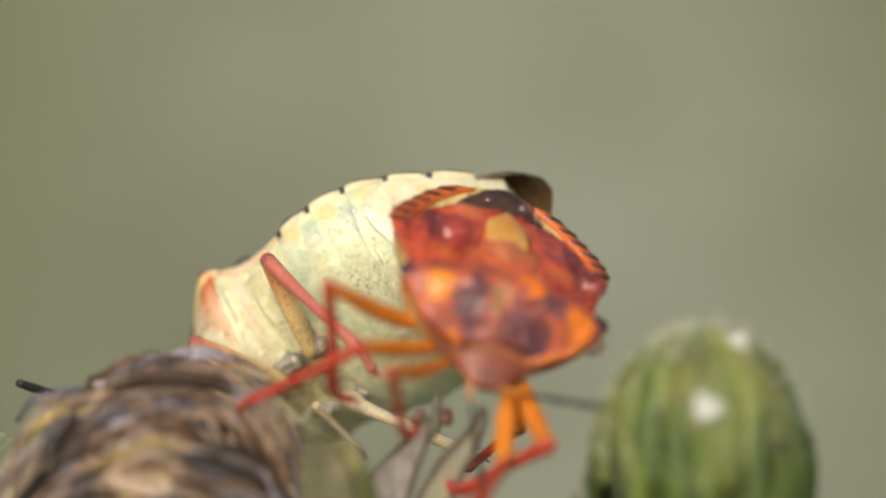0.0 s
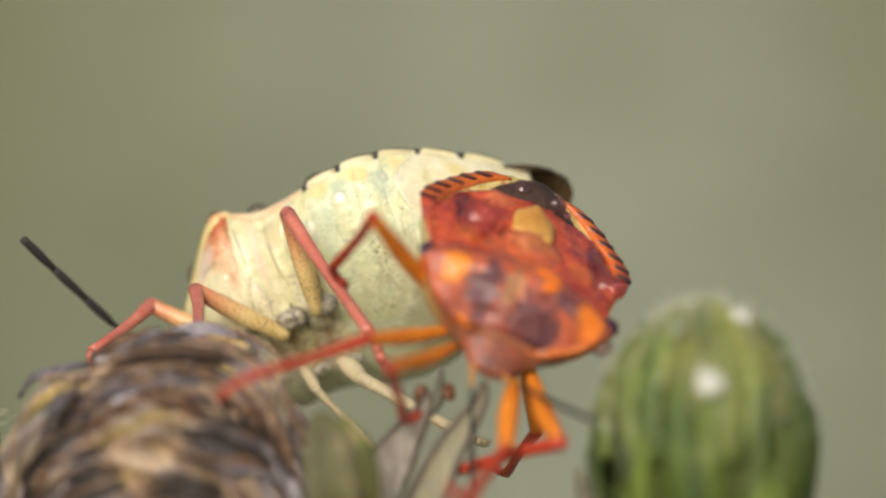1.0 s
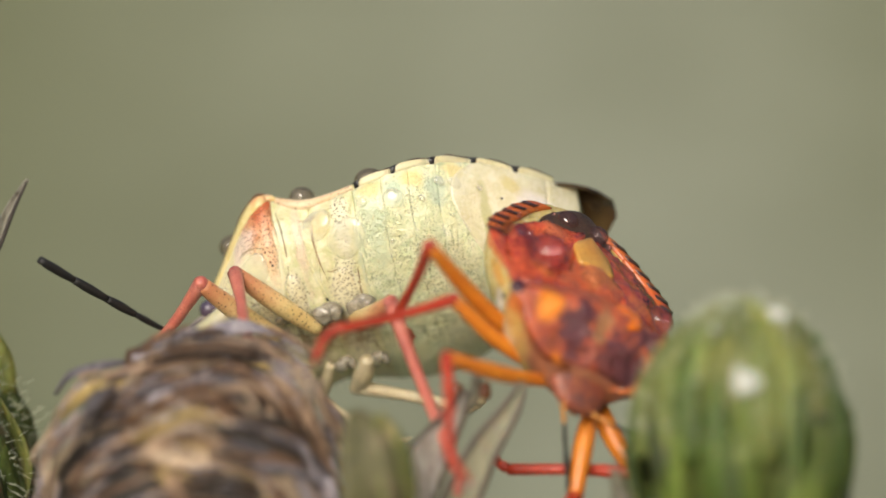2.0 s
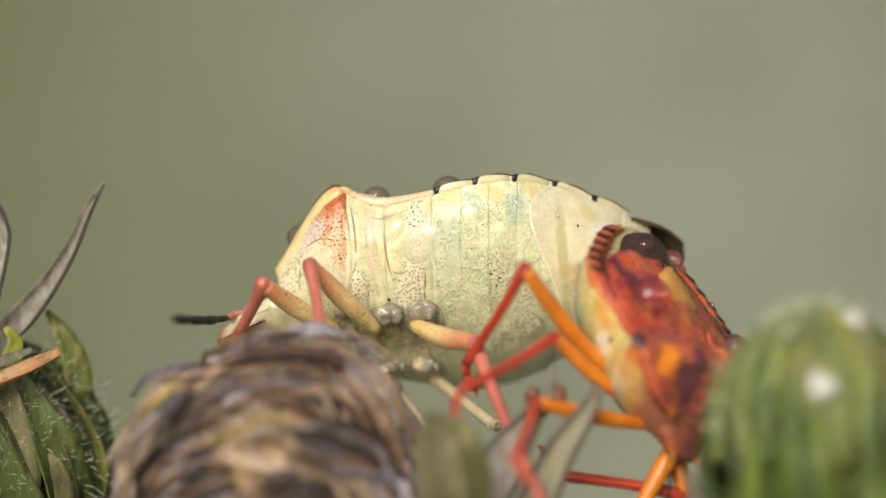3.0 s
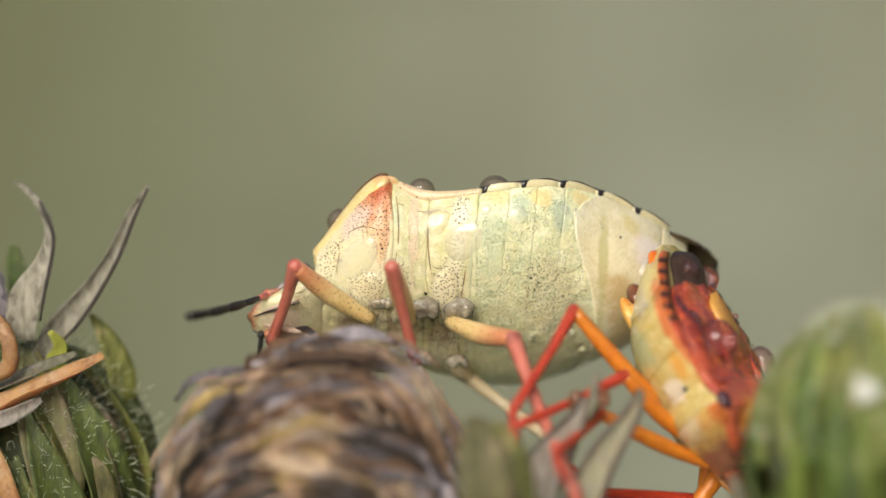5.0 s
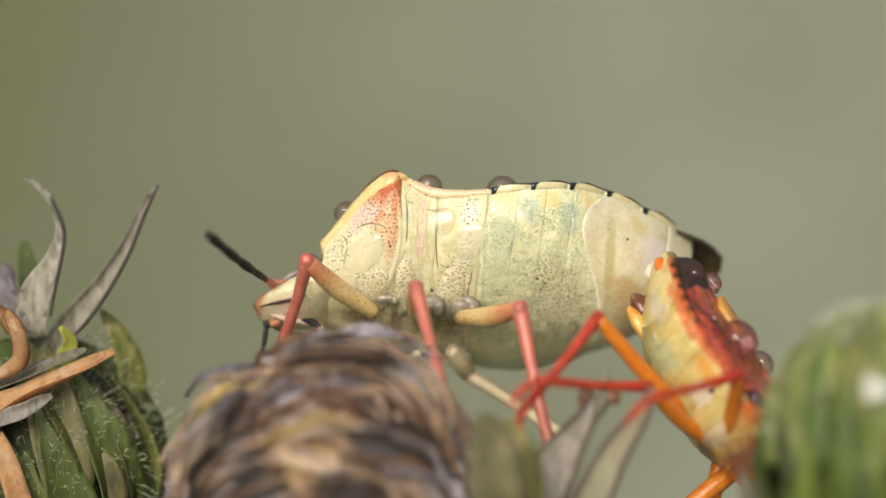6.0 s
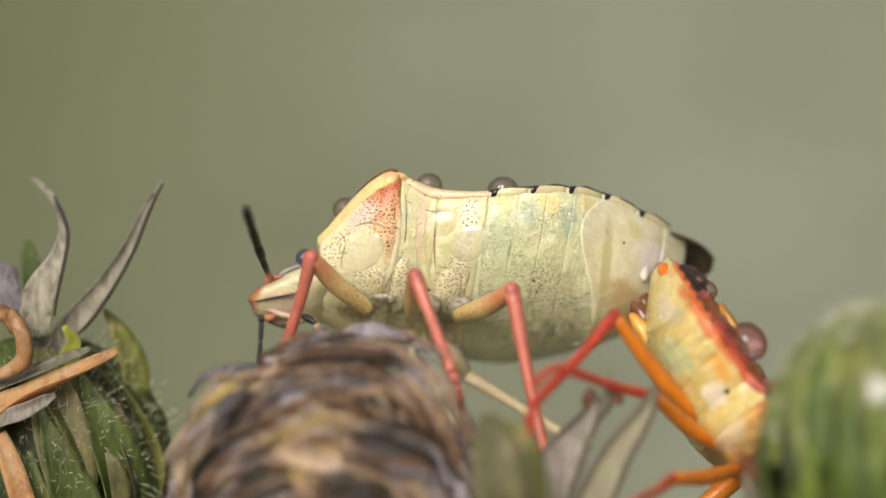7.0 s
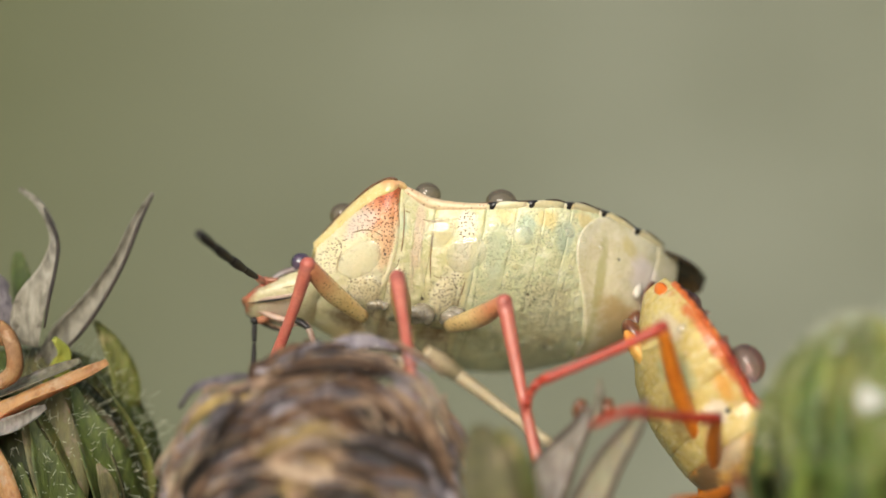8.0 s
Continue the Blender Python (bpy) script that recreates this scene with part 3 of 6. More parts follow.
def build_dry_head():
    """Withered flower head: matted petals combed over from one side to the other."""
    rnd = random.Random(4)
    head = new("withered_flower_head")
    tagged(head, "withered brown flower head of matted dry petals on stem", "flower head")
    center, radii = (-2.83, -5.40, -6.85), (4.15, 3.2, 4.5)
    # core coloured dark, so the petal gaps have their shade painted in
    part("core", ball(center, [r * 0.9 for r in radii], 28, 18), SHADE_AND_EDGE, head)

    def combed(way, i, wild):
        """Which way the petals lie at a spot: up on one side, over the crown, down on the other."""
        v = Vector((1.0, 0.12, 0.40 - 1.5 * (way.x + 0.52)))
        v += wild * noise.noise_vector(way * 2.2 + Vector((i * 0.13, 3, 1)))
        n = Vector((way.x / radii[0], way.y / radii[1], way.z / radii[2])).normalized()
        return (v - n * v.dot(n)).normalized()

    def lie(way, i, length, lift, wild, steps=7):
        pts, ups = [], []
        for j in range(steps):
            bump = 0.16 * noise.noise(way * 1.9) + 0.06 * noise.noise(way * 4.3 + Vector((5, 0, 0)))
            p, n = on_egg(center, radii, way, lift + bump)
            p.z -= 0.5 * math.exp(-((p.x + 3.8) / 1.1) ** 2) * max(0.0, min(1.0, (p.z + 5.5) / 2.5))
            pts.append(p)
            ups.append(n)
            way = (way + combed(way, i, wild) * length / steps / 3.8).normalized()
        return pts, ups
    threads = {m: bmesh.new() for m in (TAN, GREY, BROWN, SLATE, PALE_TAN, STRAW_PETAL)}
    for i in range(58):
        # one tuft of petals that stick together
        turn, high = -math.pi * (0.02 + 0.96 * ((i * 0.618) % 1)), 1 - 1.25 * ((i * 0.381) % 1)
        root = Vector((math.cos(turn) * math.sqrt(max(0, 1 - high * high)) - 0.12, math.sin(turn) * math.sqrt(max(0, 1 - high * high)), high)).normalized()
        tone = noise.noise(root * 2.1 + Vector((3, 1, 0))) + rnd.gauss(0, 0.3) + 0.3 * root.x
        mats = [SLATE, GREY, GREY, BROWN] if tone < -0.2 else [GREY, GREY, TAN] if tone < 0.02 else [BROWN, TAN, TAN] if tone < 0.25 else [PALE_TAN, PALE_TAN, TAN, STRAW_PETAL]
        lift, size = rnd.uniform(0.9, 1.06), rnd.uniform(1.6, 4.2)
        for j in range(13):
            way = (root + Vector([rnd.gauss(0, 0.08) for _ in range(3)])).normalized()
            pts, ups = lie(way, i, size * rnd.uniform(0.7, 1.1), lift + rnd.uniform(-0.03, 0.04), 0.9)
            if rnd.random() < 0.3:
                pts[-1] += ups[-1] * rnd.uniform(0.1, 0.35)
                pts[-2] += ups[-2] * 0.08
            m, w = rnd.choice(mats), rnd.choice([0.16, 0.26, 0.38, 0.52, 0.66])
            if j < 5:
                part("dry_petal", ribbon(pts, [w * 0.4, w * 0.9, w * 1.1, w, w * 0.8, w * 0.45, w * 0.1], ups, 0.06, rnd.uniform(-0.3, 0.4), wave=0.9, seed=i * 9 + j, roll=rnd.gauss(0, 0.6)), m, head)
            else:
                r = rnd.uniform(0.03, 0.065)
                tube(pts, [r * 0.6, r, r, r, r, r * 0.7, r * 0.3], 5, threads[m])
    # dark ribbons painted in where shade fills the hollows between the petals
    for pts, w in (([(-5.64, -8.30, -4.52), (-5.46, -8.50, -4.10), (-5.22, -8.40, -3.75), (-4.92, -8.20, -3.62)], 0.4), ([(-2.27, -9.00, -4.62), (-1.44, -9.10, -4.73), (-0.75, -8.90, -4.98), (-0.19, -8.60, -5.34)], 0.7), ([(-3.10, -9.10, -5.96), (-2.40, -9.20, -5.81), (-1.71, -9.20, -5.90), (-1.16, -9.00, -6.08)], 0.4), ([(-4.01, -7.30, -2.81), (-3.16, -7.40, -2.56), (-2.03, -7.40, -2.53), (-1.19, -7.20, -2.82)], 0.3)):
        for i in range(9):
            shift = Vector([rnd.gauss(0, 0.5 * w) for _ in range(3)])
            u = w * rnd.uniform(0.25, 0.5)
            part("dark_petal", ribbon([Vector(p) + shift for p in pts], [u * 0.3, u, u, u * 0.3], [(0, -1, 0.4)] * 4, 0.06, -0.3, wave=0.9, seed=i, roll=rnd.gauss(0, 0.4)), (SHADE_AND_EDGE, SLATE, SHADE_AND_EDGE, BROWN)[i % 4], head)
    # broad pale petals that sweep over the crown and down one side
    for i in range(26):
        way = Vector((rnd.uniform(-0.35, 0.45), -rnd.uniform(0.35, 1.0), rnd.uniform(-0.15, 0.8))).normalized()
        pts, ups = lie(way, i, rnd.uniform(2.2, 4.4), rnd.uniform(1.0, 1.07), 0.7, 8)
        w = rnd.uniform(0.3, 0.62)
        part("dry_petal", ribbon(pts, [w * 0.3, w * 0.8, w, w * 1.1, w, w * 0.8, w * 0.5, w * 0.1], ups, 0.07, rnd.uniform(-0.3, 0.4), 7, 20, 0.8, i + 700, rnd.gauss(0, 0.5)), rnd.choice([PALE_TAN, TAN, TAN, BROWN, GREY]), head)
    # a tangle of thin threads over it all
    for i in range(480):
        way = Vector((rnd.uniform(-1, 1), -rnd.uniform(0.0, 1), rnd.uniform(-0.3, 1))).normalized()
        pts, ups = lie(way, i, rnd.uniform(0.5, 1.6), rnd.uniform(0.96, 1.09), 1.1, 6)
        if rnd.random() < 0.25:
            pts[-1] += ups[-1] * 0.2
        r = rnd.uniform(0.02, 0.06)
        tube(pts, [r, r, r, r, r * 0.8, r * 0.3], 5, threads[rnd.choice([TAN, GREY, BROWN, PALE_TAN])])
    for m, bm in threads.items():
        tagged(part("threads", bm, m, head, "matted dry petal threads"), kind="stuff")
    # loose, wilted ends that stand out from the crown
    for pts, w, m in (
            ([(-6.52, -5.00, -3.76), (-6.10, -5.40, -3.28), (-5.25, -5.60, -3.04), (-4.56, -5.00, -2.95)], 0.25, SLATE),
            ([(-6.26, -6.50, -4.34), (-5.85, -6.90, -3.85), (-5.38, -7.00, -3.53), (-4.48, -6.60, -3.41)], 0.3, STRAW_PETAL),
            ([(-4.52, -5.80, -2.86), (-3.22, -6.00, -2.62), (-1.93, -5.60, -2.09), (-0.71, -5.00, -2.34)], 0.45, GREY),
            ([(-5.19, -6.60, -3.24), (-3.46, -7.00, -2.95), (-1.76, -7.00, -2.43), (-0.34, -6.40, -3.13)], 0.4, TAN)):
        part("dry_petal", ribbon(pts, [w * 0.5, w, w, w * 0.3], [(0, -0.7, 0.7)] * 4, 0.12, 0.12, wave=0.2, seed=len(pts)), m, head)
    # sepals that stick out beside the crown
    part("sepal", ribbon([(1.40, -9.80, -7.10), (1.40, -9.80, -5.88), (1.26, -9.60, -4.78), (1.05, -9.40, -4.05)], [1.5, 1.5, 1.2, 0.4], [(0.3, -1, 0.2)] * 4, 0.14, 0.12, wave=0.2), OLIVE_SEPAL, head, "brownish olive sepal")
    part("sepal", ribbon([(1.98, -9.70, -7.10), (2.05, -9.60, -5.88), (1.92, -9.50, -4.90), (1.62, -9.40, -4.15)], [1.0, 1.0, 0.8, 0.25], [(0.5, -1, 0.2)] * 4, 0.12, 0.12, wave=0.2), OLIVE_GREEN, head, "olive green sepal")
    part("sepal", ribbon([(0.95, -5.60, -6.04), (0.78, -5.40, -5.19), (0.52, -5.00, -4.42), (0.16, -4.60, -3.78)], [0.7, 0.6, 0.5, 0.2], [(0.3, -1, 0.2)] * 4, 0.12, 0.1), TAN, head)
    stem_below(head, (center[0], center[1], center[2] - 3.6), (-9, 6, -321))
    return head


PALE_TAN = plant("pale_dry_petal", (0.53, 0.41, 0.29), (0.28, 0.19, 0.12), bump=0.15)
OLIVE_SEPAL = plant("brownish_olive_sepal", (0.085, 0.08, 0.026), (0.04, 0.036, 0.014), spots=(0.15, 0.115, 0.065))
OLIVE_GREEN = plant("olive_green_sepal", (0.15, 0.165, 0.028), (0.06, 0.07, 0.012), through_light=0.12, spots=(0.30, 0.26, 0.10))
build_dry_head()


def build_bud():
    """Closed green flower bud wrapped in overlapping bracts."""
    rnd = random.Random(8)
    bud = new("flower_bud")
    tagged(bud, "closed green flower bud with overlapping bracts and white flecks", "flower bud")
    center, radii = (10.44, -9.80, -5.09), (2.5, 2.45, 3.48)
    part("core", ball(center, [r * 0.9 for r in radii], 24, 16), BUD_HOLLOW, bud)
    for row, (top, low, count, w) in enumerate(((88, 50, 6, 1.1), (80, 34, 8, 1.15), (66, 16, 10, 1.1), (50, -2, 11, 0.98), (32, -22, 12, 0.8), (10, -48, 12, 0.78), (-14, -75, 13, 0.8))):
        for i in range(count):
            turn = 2 * math.pi * (i + 0.5 * (row % 2)) / count + rnd.gauss(0, 0.16)
            tip, lean, fat = radians(top + rnd.gauss(0, 9)), rnd.gauss(0, 0.12), w * rnd.uniform(0.8, 1.15)
            pts, ups, kick = [], [], rnd.choice([0.0, 0.02, 0.04, 0.08])
            for s in np.linspace(0, 1, 6):
                lat = radians(low) + (tip - radians(low)) * s
                p, n = on_egg(center, radii, (math.cos(lat) * math.cos(turn + lean * s), math.cos(lat) * math.sin(turn + lean * s), math.sin(lat)), 0.96 + 0.015 * row + 0.05 * math.sin(math.pi * s) + kick * max(0, s - 0.6) * 2.5)
                pts.append(p)
                ups.append(n)
            part("bract", ribbon(pts, [fat, fat * 1.05, fat, fat * 0.85, fat * 0.5, fat * 0.1], ups, 0.2, -0.16, seed=row * 20 + i, wave=0.12), rnd.choice([PALE_GREEN, PALE_GREEN, YELLOW_TIP] if row < 3 else [GREEN, LIME, PALE_GREEN] if row < 4 else [GREEN, LIME, GREEN_DARK]), bud)
    # downy fuzz over the crown
    fuzz = bmesh.new()
    for i in range(1100):
        lat, turn = rnd.uniform(0.1, 1.5), rnd.uniform(0, 6.28)
        p, n = on_egg(center, radii, (math.cos(lat) * math.cos(turn), math.cos(lat) * math.sin(turn), math.sin(lat)), 1.02)
        way = n + Vector([rnd.gauss(0, 0.5) for _ in range(3)])
        tube([p, p + way * rnd.uniform(0.1, 0.3)], [0.022, 0.008], 4, fuzz)
    tagged(part("down", fuzz, HAIR, bud, "pale down on the bud"), kind="stuff")
    for i in range(6):
        lat, turn = rnd.uniform(0.0, 1.2), rnd.uniform(3.4, 6.0)
        p, n = on_egg(center, radii, (math.cos(lat) * math.cos(turn), math.cos(lat) * math.sin(turn), math.sin(lat)), 1.07)
        r = rnd.uniform(0.04, 0.09)
        part("fleck", ball(p, (r, r, r * 0.8), 8, 6), WHITE_FLECK, bud)
    for p, r in (((10.27, -12.20, -3.31), 0.30), ((11.13, -10.80, -1.85), 0.28), ((10.95, -10.9, -2.2), 0.18), ((9.63, -11.30, -2.14), 0.1)):
        part("fleck", roughen(ball(p, (r, r * 0.6, r), 20, 14), 0.22, 4.5), WHITE_FLECK, bud, "tuft of white down")
    part("sepal", ribbon([(7.65, -8.00, -6.85), (7.68, -8.00, -6.36), (7.60, -8.00, -5.94), (7.48, -8.00, -5.56)], [0.5, 0.45, 0.35, 0.1], [(0, -1, 0.1)] * 4, 0.1, 0.1), OLIVE_DRY, bud)
    stem_below(bud, (center[0], center[1], center[2] - 3.1), (24, 20, -321))


PALE_GREEN = plant("pale_green_bract", (0.18, 0.21, 0.05), (0.085, 0.11, 0.022), spots=(0.26, 0.28, 0.11), through_light=0.12)
YELLOW_TIP = plant("yellowish_bract", (0.22, 0.23, 0.05), (0.105, 0.12, 0.024), spots=(0.27, 0.27, 0.11), through_light=0.12)
LIME = plant("lime_green_bract", (0.12, 0.165, 0.020), (0.045, 0.07, 0.009), spots=(0.16, 0.19, 0.05), through_light=0.12)
BUD_HOLLOW = plant("dark_green_hollow", (0.10, 0.13, 0.02), (0.05, 0.07, 0.010))
build_bud()


def build_hairy_bud():
    """Green calyx with hairs, dry curled sepals and withered orange petals."""
    rnd = random.Random(15)
    plant_head = new("spent_flower_head")
    tagged(plant_head, "green hairy spent flower head with dry curled sepals", "flower head")
    center, radii = (-11.00, 1.20, -6.14), (3.0, 2.6, 3.6)
    part("core", ball(center, [r * 0.9 for r in radii], 24, 16), GREEN_DARK, plant_head)
    hairs = bmesh.new()
    for row, (top, low, count, w) in enumerate(((84, 5, 6, 1.4), (66, -15, 8, 1.6), (44, -34, 9, 1.7), (20, -54, 9, 1.8), (-2, -72, 9, 1.8), (-24, -82, 9, 1.8))):
        for i in range(count):
            turn = 2 * math.pi * (i + 0.5 * (row % 2)) / count + rnd.gauss(0, 0.16)
            tip, lean, fat, kick = radians(top + rnd.gauss(0, 9)), rnd.gauss(-0.45, 0.2), w * rnd.uniform(0.75, 1.1), rnd.uniform(0.0, 0.16)
            pts, ups = [], []
            for s in np.linspace(0, 1, 6):
                lat = radians(low) + (tip - radians(low)) * s
                p, n = on_egg(center, radii, (math.cos(lat) * math.cos(turn + lean * s), math.cos(lat) * math.sin(turn + lean * s), math.sin(lat)), 0.98 + 0.03 * row + kick * max(0, s - 0.5))
                pts.append(p)
                ups.append(n)
            part("bract", ribbon(pts, [fat * 0.8, fat * 1.05, fat, fat * 0.72, fat * 0.36, fat * 0.06], ups, 0.12, 0.22, 9, 24, seed=row * 20 + i, wave=0.3), rnd.choice([LEAF_GREEN, LEAF_GREEN, GREEN_DARK, GREEN_DARK, BROWN_GREEN]), plant_head)
            for _ in range(110):
                s = rnd.uniform(0.1, 0.95) * 5
                j = min(4, int(s))
                p = pts[j].lerp(pts[j + 1], s - j) + Vector([rnd.gauss(0, 0.3) for _ in range(3)])
                way = ups[j] + Vector([rnd.gauss(0, 0.35) for _ in range(3)])
                tube([p, p + way * rnd.uniform(0.10, 0.30)], [0.012, 0.005], 4, hairs)
    tagged(part("hairs", hairs, HAIR, plant_head, "fine white hairs"), kind="stuff")
    toward = [(0.1, -1, 0.15)] * 6
    part("dry_sepal", ribbon([(-10.61, 0.20, -2.88), (-10.11, 0.20, -2.02), (-9.33, 0.10, -1.06), (-8.64, 0.00, -0.02), (-8.14, 0.00, 1.02), (-7.65, 0.20, 1.83)], [0.6, 0.72, 0.54, 0.4, 0.28, 0.1], [(0.45, -1, 0.2)] * 6, 0.1, 0.34, 7, 26, 0.18, 3), SILVER, plant_head, "grey dry sepal, twisted to a point")
    part("dry_sepal", ribbon([(-11.06, -0.40, -2.28), (-10.89, -0.50, -1.21), (-10.47, -0.40, -0.21), (-10.34, 0.00, 0.63), (-10.74, 0.30, 1.48), (-11.31, 0.40, 1.96)], [0.85, 0.88, 0.42, 0.27, 0.23, 0.14], [(-0.3, -1, 0.1), (-0.3, -1, 0.1), (0.1, -1, 0.1), (0.6, -0.8, 0.1), (0.5, -0.6, 0.6), (0.1, -0.5, 0.9)], 0.1, 0.18, 7, 26, 0.15, 5), SILVER, plant_head, "grey dry sepal, tip curled over")
    part("dry_sepal", ribbon([(-12.03, -0.20, -1.83), (-12.11, -0.20, -1.21), (-11.87, 0.00, -0.75), (-11.62, 0.20, -0.60)], [1.6, 1.5, 0.9, 0.2], toward[:4], 0.1, 0.2), GREY, plant_head)
    for pts in ([(-10.05, -0.35, -2.44), (-9.55, -0.50, -1.97), (-8.96, -0.50, -1.13), (-8.39, -0.40, -0.08), (-8.00, -0.30, 0.94), (-7.64, 0.00, 1.77)], [(-10.48, -0.90, -1.81), (-10.36, -0.90, -1.05), (-10.20, -0.70, -0.21), (-10.18, -0.40, 0.55), (-10.58, 0.00, 1.43)]):
        part("sepal_edge", limb(pts, [0.03] + [0.055] * (len(pts) - 2) + [0.03], 20, 6), SHADE_AND_EDGE, plant_head, "dark bristly sepal edge")
    part("green_sepal", ribbon([(-11.26, 1.00, -1.85), (-11.26, 1.00, -0.92), (-11.38, 1.00, -0.22), (-11.42, 1.00, 0.25)], [0.55, 0.6, 0.5, 0.2], toward[:4], 0.1, 0.2), GREEN, plant_head)
    part("green_sepal", ribbon([(-8.44, 0.80, -4.02), (-8.52, 0.80, -3.17), (-8.88, 0.80, -2.31), (-9.30, 0.80, -1.66)], [0.8, 0.8, 0.55, 0.12], [(0.5, -1, 0.1)] * 4, 0.1, 0.15), OLIVE_GREEN, plant_head)
    part("green_sepal", ribbon([(-10.40, -0.40, -3.81), (-10.15, -0.60, -3.04), (-9.97, -0.80, -2.50), (-10.22, -1.00, -2.08)], [0.7, 0.6, 0.4, 0.15], [(0.2, -1, 0.3)] * 4, 0.1, 0.15), YELLOW_GREEN, plant_head)
    part("green_sepal", ribbon([(-8.60, -1.60, -6.93), (-8.65, -1.80, -6.17), (-8.79, -1.90, -5.71), (-8.97, -1.90, -5.41)], [0.5, 0.5, 0.36, 0.1], [(0.2, -1, 0.2)] * 4, 0.1, 0.2, wave=0.3), BROWN_GREEN, plant_head)
    part("withered_petal", ribbon([(-12.15, -1.60, -4.52), (-11.06, -1.80, -3.98), (-9.86, -1.80, -3.38), (-8.70, -1.60, -2.73)], [0.75, 0.7, 0.5, 0.2], [(-0.3, -0.8, 0.7)] * 4, 0.10, 0.4, 9, 24, 0.4, 2), RUST, plant_head, "orange withered petal")
    part("withered_petal", ribbon([(-12.35, -1.20, -3.78), (-11.11, -1.40, -3.39), (-10.21, -1.40, -3.01), (-9.47, -1.20, -2.69)], [0.6, 0.5, 0.42, 0.16], [(-0.3, -0.8, 0.7)] * 4, 0.1, 0.2, 7, 18, 0.2, 2), OLIVE_DRY, plant_head)
    part("withered_petal", ribbon([(-12.22, -1.60, -3.49), (-11.58, -1.90, -3.36), (-11.07, -2.00, -2.99), (-11.04, -2.00, -2.42), (-11.23, -1.90, -1.94), (-11.53, -1.70, -1.64)], [0.35, 0.45, 0.55, 0.55, 0.5, 0.3], [(0.2, -0.6, -0.7), (0.4, -0.7, -0.5), (0.7, -0.8, -0.2), (0.8, -0.7, 0.1), (0.7, -0.7, 0.4), (0.5, -0.6, 0.6)], 0.14, -0.35, 9, 24, 0.1, 4), RUST, plant_head, "rolled orange petal")
    part("withered_petal", ribbon([(-12.35, -1.20, -1.81), (-11.96, -1.30, -1.68), (-11.66, -1.30, -1.80), (-11.52, -1.20, -2.26)], [0.5, 0.5, 0.45, 0.2], [(0.2, -1, 0.4)] * 4, 0.1, -0.2), RUST, plant_head)
    part("withered_petal", ribbon([(-10.96, -2.00, -7.35), (-11.21, -2.10, -6.60), (-11.51, -2.10, -5.69), (-11.87, -2.00, -4.95)], [0.6, 0.65, 0.6, 0.5], [(0.2, -1, 0.1)] * 4, 0.1, 0.2), RUST, plant_head)
    part("withered_petal", ribbon([(-12.09, -2.00, -4.80), (-11.31, -2.20, -4.41), (-10.71, -2.20, -4.07), (-10.32, -2.00, -3.90)], [0.5, 0.45, 0.35, 0.15], [(0.1, -1, 0.4)] * 4, 0.1, 0.3, 7, 18, 0.5, 3), ROSY_DRY, plant_head)
    stem_below(plant_head, (center[0], center[1], center[2] - 3.2), (-26, 14, -321))


LEAF_GREEN = plant("olive_leaf_green", (0.110, 0.118, 0.024), (0.036, 0.044, 0.010), spots=(0.15, 0.125, 0.055), through_light=0.12)
BROWN_GREEN = plant("brownish_green_bract", (0.13, 0.12, 0.045), (0.05, 0.05, 0.02), spots=(0.20, 0.15, 0.10), through_light=0.1)
YELLOW_GREEN = plant("yellow_green_sepal", (0.30, 0.32, 0.05), (0.2, 0.22, 0.03), through_light=0.15)
build_hairy_bud()


OLIVE_BLADE = plant("olive_translucent_leaf", (0.29, 0.275, 0.185), (0.19, 0.18, 0.12), spots=(0.30, 0.27, 0.25), through_light=0.25)
BROWN_EDGE = plant("greyish_brown_leaf_edge", (0.15, 0.115, 0.085), (0.07, 0.055, 0.04))


